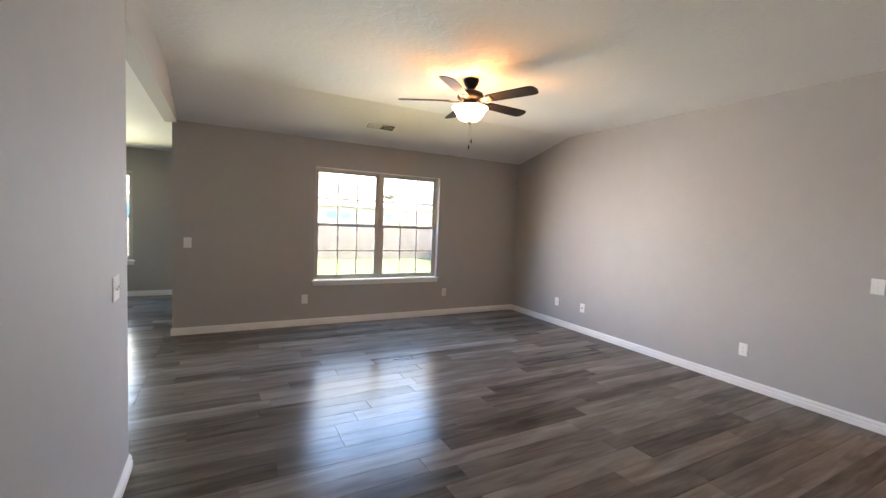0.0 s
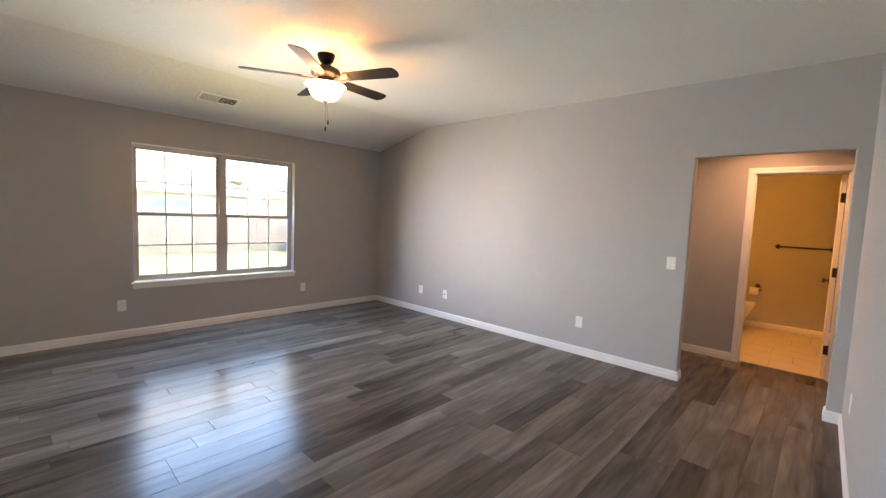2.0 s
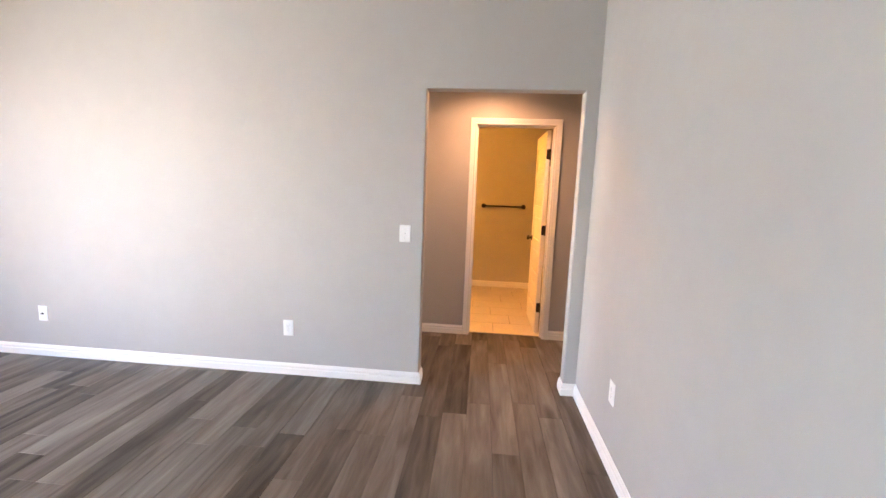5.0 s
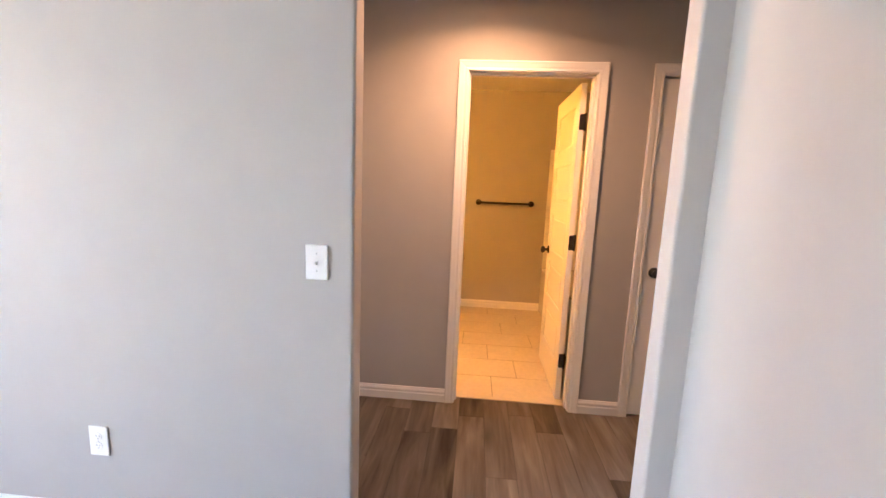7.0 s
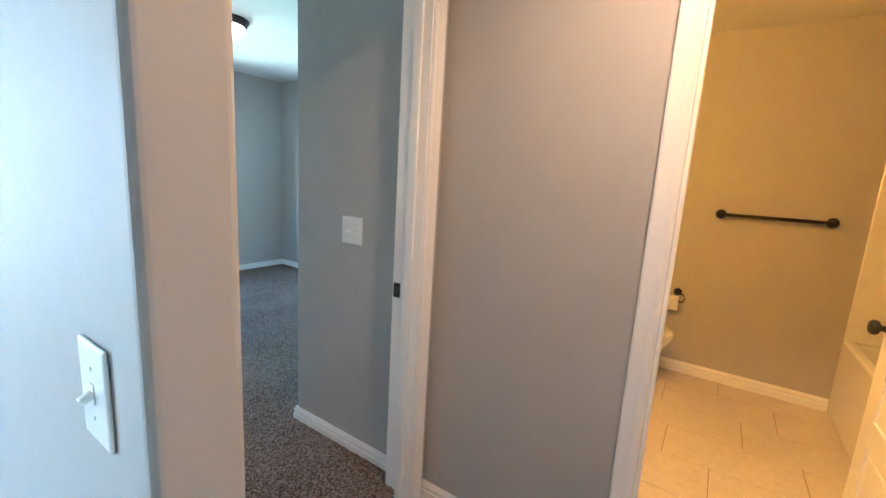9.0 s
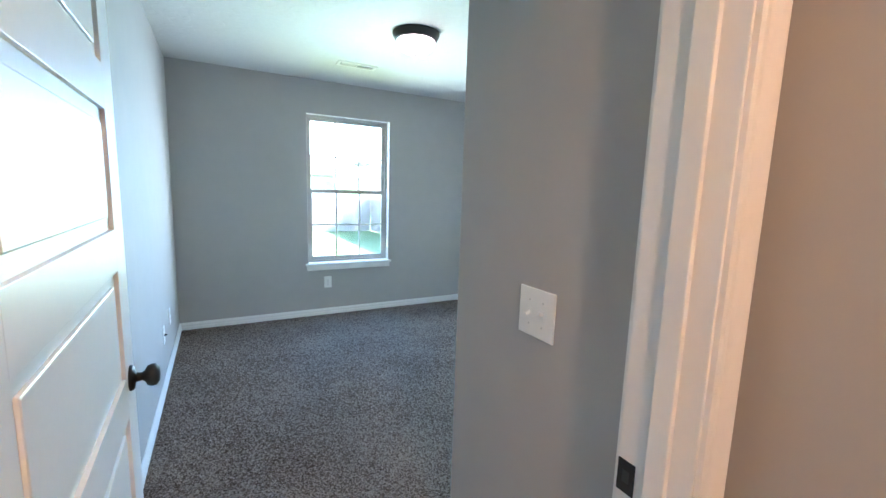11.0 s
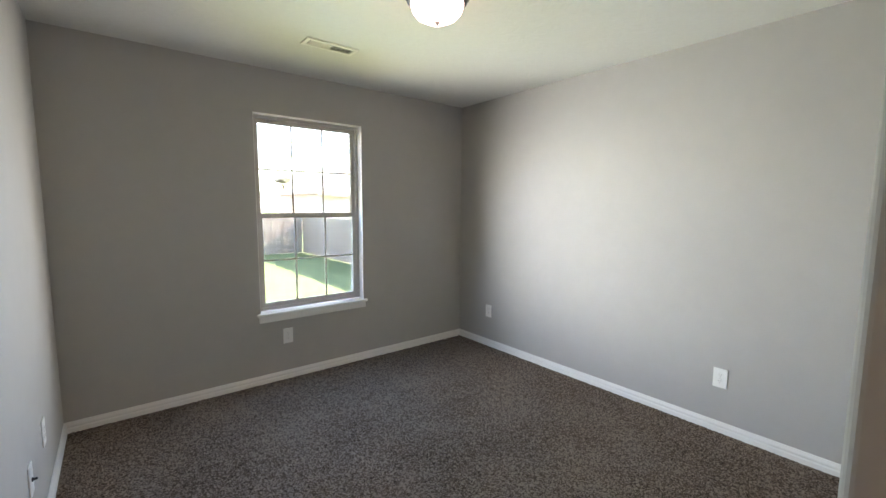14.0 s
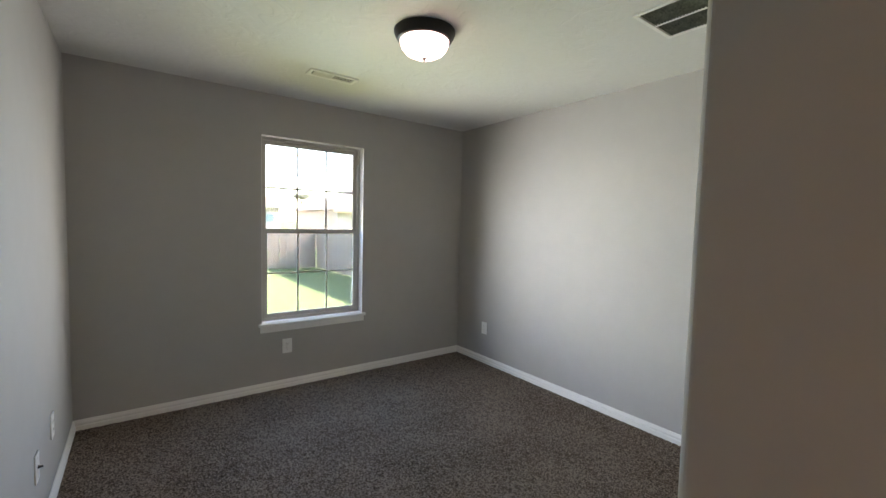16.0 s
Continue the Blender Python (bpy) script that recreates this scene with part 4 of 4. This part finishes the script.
part("tank_lid", bx(-0.21, 0.21, 0.49, 0.71, 0.72, 0.755, bevel=0.01, seg=3), PORCELAIN, toilet)
part("flush_lever", tube(bmesh.new(), [(-0.14, 0.495, 0.66), (-0.14, 0.475, 0.66), (-0.07, 0.472, 0.65)], 0.007), PEWTER, toilet)

tub = thing("bathtub", pose(0, 0, 0), "white acrylic bathtub with a moulded wall surround", "bathtub")
bm = bmesh.new()
box(bm, 6.10, TX, -0.24, -0.176, 0, 0.50, 0.015, seg=3)
part("apron", bm, ACRYLIC, tub)
bm = bmesh.new()
box(bm, 6.10, TX, -1.28, -0.24, 0, 0.12)
box(bm, 6.10, 6.18, -1.28, -0.24, 0.12, 0.50, 0.01)
box(bm, TX - 0.08, TX, -1.28, -0.24, 0.12, 0.50, 0.01)
part("basin", bm, ACRYLIC, tub)
bm = bmesh.new()
box(bm, TX - 0.022, TX - 0.001, -1.28, -0.176, 0.50, 1.83, 0.006)
box(bm, 6.10, TX - 0.022, -1.30 + 0.001, -1.278, 0.50, 1.83, 0.004)
part("surround", bm, ACRYLIC, tub, "white moulded surround panel")

van = thing("vanity_light", pose(5.33, 1.30, 2.02), "lit two-shade vanity light on the bathroom wall", "wall light")
part("backplate", bx(0, 0.02, -0.22, 0.22, -0.05, 0.05, bevel=0.008), BRONZE, van)
for y in (-0.13, 0.13):
    a = part("arm", tube(bmesh.new(), [(0.018, y, 0), (0.09, y, 0.01), (0.10, y, -0.02)], 0.008), BRONZE, van)
    part("shade", lathe(bmesh.new(), [(0.025, -0.01), (0.035, -0.03), (0.055, -0.12), (0.05, -0.12), (0, -0.105)], 24, Matrix.Translation((0.10, y, 0))), VANBULB, a, "glowing amber glass shade", True)

# ---- outdoors ----
GZ = -0.50
bm = bmesh.new()
bmesh.ops.create_grid(bm, x_segments=2, y_segments=2, size=900)
bmesh.ops.transform(bm, matrix=Matrix.Translation((0, 0, GZ)), verts=bm.verts)
setting("ground", bm, GRASS, "mown green lawn", "lawn")
setting("slab_foundation", bx(-4.62, 7.55, -3.12, 5.75, GZ, -0.02), material("concrete", (0.4, 0.39, 0.37), 0.9, var=0.15, scale=3, bump=0.3), "grey concrete foundation", "foundation")
setting("slab_foundation_bay", bx(-4.62, -0.70, 5.75, 8.5, GZ, -0.02), bpy.data.materials["concrete"], "grey concrete foundation", "foundation")

picket_cache = {}


def picket(h):
    """Dog-eared cedar board, front to -y."""
    if h not in picket_cache:
        bm = bmesh.new()
        out = [(-0.068, 0), (0.068, 0), (0.068, h - 0.03), (0.04, h), (-0.04, h), (-0.068, h - 0.03)]
        a, b = ([bm.verts.new((x, y, z)) for x, z in out] for y in (0, 0.016))
        bm.faces.new(a)
        bm.faces.new(b[::-1])
        for k in range(6):
            bm.faces.new((a[k], b[k], b[(k + 1) % 6], a[(k + 1) % 6]))
        bmesh.ops.recalc_face_normals(bm, faces=bm.faces[:])
        me = bpy.data.meshes.new("picket")
        bm.to_mesh(me)
        bm.free()
        me.materials.append(FENCE)
        picket_cache[h] = me
    return picket_cache[h]


def fence(name, m, n, label):
    th = thing(name, m, label, "fence", "fences round the lawn")
    rng = random.Random(7)
    for k in range(n):
        p = new("picket", picket(rng.choice((1.47, 1.48, 1.49, 1.50))))
        p.parent = th
        p.location = (k * 0.146, rng.uniform(-0.003, 0.003), 0.02)
        p.rotation_euler = (0, rng.uniform(-0.006, 0.006), 0)
    L = n * 0.146
    for z in (0.3, 0.85, 1.3):
        part("rail", bx(-0.07, L, 0.022, 0.06, z - 0.045, z + 0.045), FENCE, th)
    for k in range(int(L / 2.4) + 1):
        part("post", bx(k * 2.4 - 0.045, k * 2.4 + 0.045, 0.062, 0.15, 0, 1.48), FENCE, th)


fence("back_fence", pose(-9.0, 19.0, GZ), 134, "weathered wooden picket privacy fence across the lawn")
fence("side_fence", pose(10.55, 19.0, GZ, 0, 0, -90), 105, "weathered wooden picket privacy fence along the side of the lawn")


def house(name, x0, x1, y0, y1, eave, ridge, wins, label, fascia):
    th = thing(name, pose(0, 0, GZ), label, "house", "houses behind the fence")
    part("wall", bx(x0, x1, y0, y1, 0, eave), SIDING, th)
    o, ym = 0.5, (y0 + y1) / 2
    bm = bmesh.new()
    pts = [(x0 - o, y0 - o, eave), (x1 + o, y0 - o, eave), (x1 + o, y1 + o, eave), (x0 - o, y1 + o, eave)]
    hip = (y1 - y0) / 2 + o
    top = [(x0 - o + hip, ym, ridge), (x1 + o - hip, ym, ridge)]
    v = [bm.verts.new(p) for p in pts + top]
    for q in ((0, 1, 5, 4), (2, 3, 4, 5), (3, 0, 4), (1, 2, 5), (3, 2, 1, 0)):
        bm.faces.new([v[i] for i in q])
    bmesh.ops.recalc_face_normals(bm, faces=bm.faces[:])
    part("roof", bm, SHINGLE, th)
    part("fascia", bx(x0 - o, x1 + o, y0 - o - 0.03, y0 - o, eave - 0.18, eave + 0.02), fascia, th)
    for wx, w, z0, z1 in wins:
        wd = part("window", bx(wx - w / 2, wx + w / 2, y0 - 0.05, y0 - 0.005, z0, z1), TRIM, th)
        part("pane", bx(wx - w / 2 + 0.06, wx + w / 2 - 0.06, y0 - 0.06, y0 - 0.052, z0 + 0.06, z1 - 0.06), BLUEGLASS, wd)


house("neighbour_house", -10.0, 12.2, 31, 40, 2.95, 5.6, [(-5.5, 1.2, 1.25, 2.45), (-1.2, 1.2, 1.25, 2.45), (2.2, 1.1, 1.3, 2.45), (6.85, 1.0, 1.75, 2.4), (7.95, 1.0, 1.75, 2.4), (11.45, 0.95, 1.75, 2.4)], "pale single-storey house with grey hipped roof behind the fence", TRIM)
house("tan_trimmed_house", 15.5, 30.0, 29, 38, 2.75, 5.2, [(18.5, 1.4, 1.0, 2.2), (23.5, 1.4, 1.0, 2.2)], "pale single-storey house with tan fascia behind the fence", FASCIA)

tree = thing("tree", pose(27.7, 75, GZ), "leafy tree rising behind the houses", "tree")
part("trunk", tube(bmesh.new(), [(0, 0, 0), (0.05, 0, 1.6), (0.0, 0.1, 4.0), (0.1, 0.1, 6.1)], [0.22, 0.17, 0.13, 0.06], 10), BARK, tree)
rng = random.Random(3)
bm = bmesh.new()
for _ in range(5):
    a = rng.uniform(0, 6.28)
    tube(bm, [(0, 0.05, 4.4 + rng.uniform(0, 0.8)), (0.8 * math.cos(a), 0.8 * math.sin(a), 5.6), (1.1 * math.cos(a), 1.1 * math.sin(a), 6.3)], [0.07, 0.05, 0.02], 6)
part("limbs", bm, BARK, tree)
vs, fs = [], []
for _ in range(3500):
    while True:
        p = Vector((rng.uniform(-1, 1), rng.uniform(-1, 1), rng.uniform(-1, 1)))
        if 0.35 < p.length < 1 and noise.noise(p * 2.3) > -0.12:
            break
    c = Vector((p.x * 1.6, p.y * 1.6, 6.2 + p.z * 0.55))
    u = Vector((rng.gauss(0, 1), rng.gauss(0, 1), rng.gauss(0, 1))).normalized() * 0.11
    w = u.orthogonal().normalized() * 0.06
    i = len(vs)
    vs += [c - u, c - w, c + u, c + w]
    fs.append((i, i + 1, i + 2, i + 3))
me = bpy.data.meshes.new("crown")
me.from_pydata(vs, [], fs)
me.materials.append(LEAF)
crown = new("crown", me)
crown.parent = tree

# ---- carpet ----
nx, ny = 400, 500
xs, ys = np.linspace(4.165, BX, nx), np.linspace(1.54, BNY, ny)
gx, gy = np.meshgrid(xs, ys)
rs = np.random.RandomState(4)
gx = gx + rs.uniform(-0.003, 0.003, gx.shape)
gy = gy + rs.uniform(-0.003, 0.003, gy.shape)
gz = 0.056 + rs.uniform(0, 0.006, gx.shape)
gx[:, 0], gx[:, -1], gy[0, :], gy[-1, :] = 4.165, BX, 1.54, BNY
idx = np.arange(nx * ny).reshape(ny, nx)
quads = np.stack([idx[:-1, :-1], idx[:-1, 1:], idx[1:, 1:], idx[1:, :-1]], -1).reshape(-1, 4)
keep = [q for q in quads.tolist() if not (xs[q[0] % nx] > 5.24 and ys[q[0] // nx] < 2.24)]
me = bpy.data.meshes.new("carpet")
me.from_pydata(np.stack([gx, gy, gz], -1).reshape(-1, 3).tolist(), [], keep)
me.materials.append(CARPET)
tagged(new("carpet", me), "speckled grey-brown cut-pile carpet", "carpet", kind="structure")
setting("floor_bedroom", bx(4.165, 7.55, 1.54, 5.6, -0.03, 0.022), SUBFLOOR, "dark subfloor under the carpet", "floor")

# ---- bathroom tile ----
bath = setting("floor_bath", bx(5.28, 7.45, -1.3, 2.21, -0.03, -0.003), GROUT, "beige ceramic floor tiles with dark grout", "floor")
tile_cache = {}


def piece(cache, name, w, l, t, bev, mat):
    key = (round(w, 3), round(l, 3))
    if key not in cache:
        bm = bmesh.new()
        w, l = key
        lo = [bm.verts.new(p) for p in ((0, 0, -t), (w, 0, -t), (w, l, -t), (0, l, -t))]
        mi = [bm.verts.new(p) for p in ((0, 0, -bev), (w, 0, -bev), (w, l, -bev), (0, l, -bev))]
        up = [bm.verts.new(p) for p in ((bev, bev, 0), (w - bev, bev, 0), (w - bev, l - bev, 0), (bev, l - bev, 0))]
        bm.faces.new(up)
        for a, b in ((lo, mi), (mi, up)):
            for k in range(4):
                bm.faces.new((a[k], a[(k + 1) % 4], b[(k + 1) % 4], b[k]))
        bmesh.ops.recalc_face_normals(bm, faces=bm.faces[:])
        me = bpy.data.meshes.new(name)
        bm.to_mesh(me)
        bm.free()
        me.materials.append(mat)
        cache[key] = me
    return cache[key]


TW, TL, TG = 0.306, 0.610, 0.005
for r in range(7):
    x = 5.32 + r * (TW + TG)
    x1 = min(x + TW, TX)
    off = (0.435, 0.245, 0.450, 0.050, 0.30, 0.12, 0.42)[r]
    k0 = math.floor((-0.2 - off) / (TL + TG))
    for k in range(k0, k0 + 5):
        a, b = max(off + k * (TL + TG), -0.19), min(off + k * (TL + TG) + TL, 1.62)
        if b - a > 0.02 and x1 - x > 0.02:
            p = new("tile", piece(tile_cache, "tile", x1 - x, b - a, 0.006, 0.0015, TILE))
            p.parent, p.location = bath, (x, a, 0.001)
setting("threshold", bx(5.283, 5.318, TDY[0], TDY[1], -0.02, 0.003), TILE, "beige tile edge at the bathroom doorway", "threshold")

# ---- plank floor ----
floor_ob = setting("floor", bx(-0.92, 5.285, -3.0, 5.75, -0.03, -0.0045), SUBFLOOR, "grey-brown wood-look vinyl plank floor", "floor")
dining = setting("floor_dining", bx(-4.5, -0.92, 2.61, 8.35, -0.03, -0.0045), SUBFLOOR, "grey-brown wood-look vinyl plank floor of the dining area", "floor")
bay = setting("floor_dining_bay", bx(-0.92, -0.70, 5.75, 8.35, -0.03, -0.0045), SUBFLOOR, "dark subfloor", "floor")
PW, PL, PG = 0.152, 1.22, 0.0012
plank_cache = {}
rng = random.Random(11)
rest = bmesh.new()


def lay(y, w, x0, x1, shift, loose):
    x = x0 - shift
    while x < x1:
        a, b = max(x, x0), min(x + PL, x1)
        if b - a > 0.03:
            if loose:
                p = new("plank", piece(plank_cache, "plank", b - a - PG, w - PG, 0.004, 0.0012, PLANK))
                p.parent, p.location = floor_ob, (a, y, 0)
            else:
                box(rest, a, b - PG, y, y + w - PG, -0.004, 0.0)
        x += PL


y = -3.0
while y < 8.35:
    s = rng.uniform(0.05, PL - 0.05)
    w = min(PW, 8.35 - y)
    if y < -0.20:
        lay(y, w, -0.80, 0.55, s, False)
        if y > -1.4:
            lay(y, w, 4.165, 5.283, s, True)
    elif y < NY + 0.02:
        lay(y, w, -0.92, EX + 0.05 if y > 1.55 else 5.283, s, True)
    if y > 2.5:
        lay(y, w, -4.5, -0.92 if y < 5.6 else -0.86, s * 0.7, False)
    y += PW
me_rest = part("planks", rest, PLANK, dining)
tagged(me_rest, "joined wood-look planks", kind="stuff")
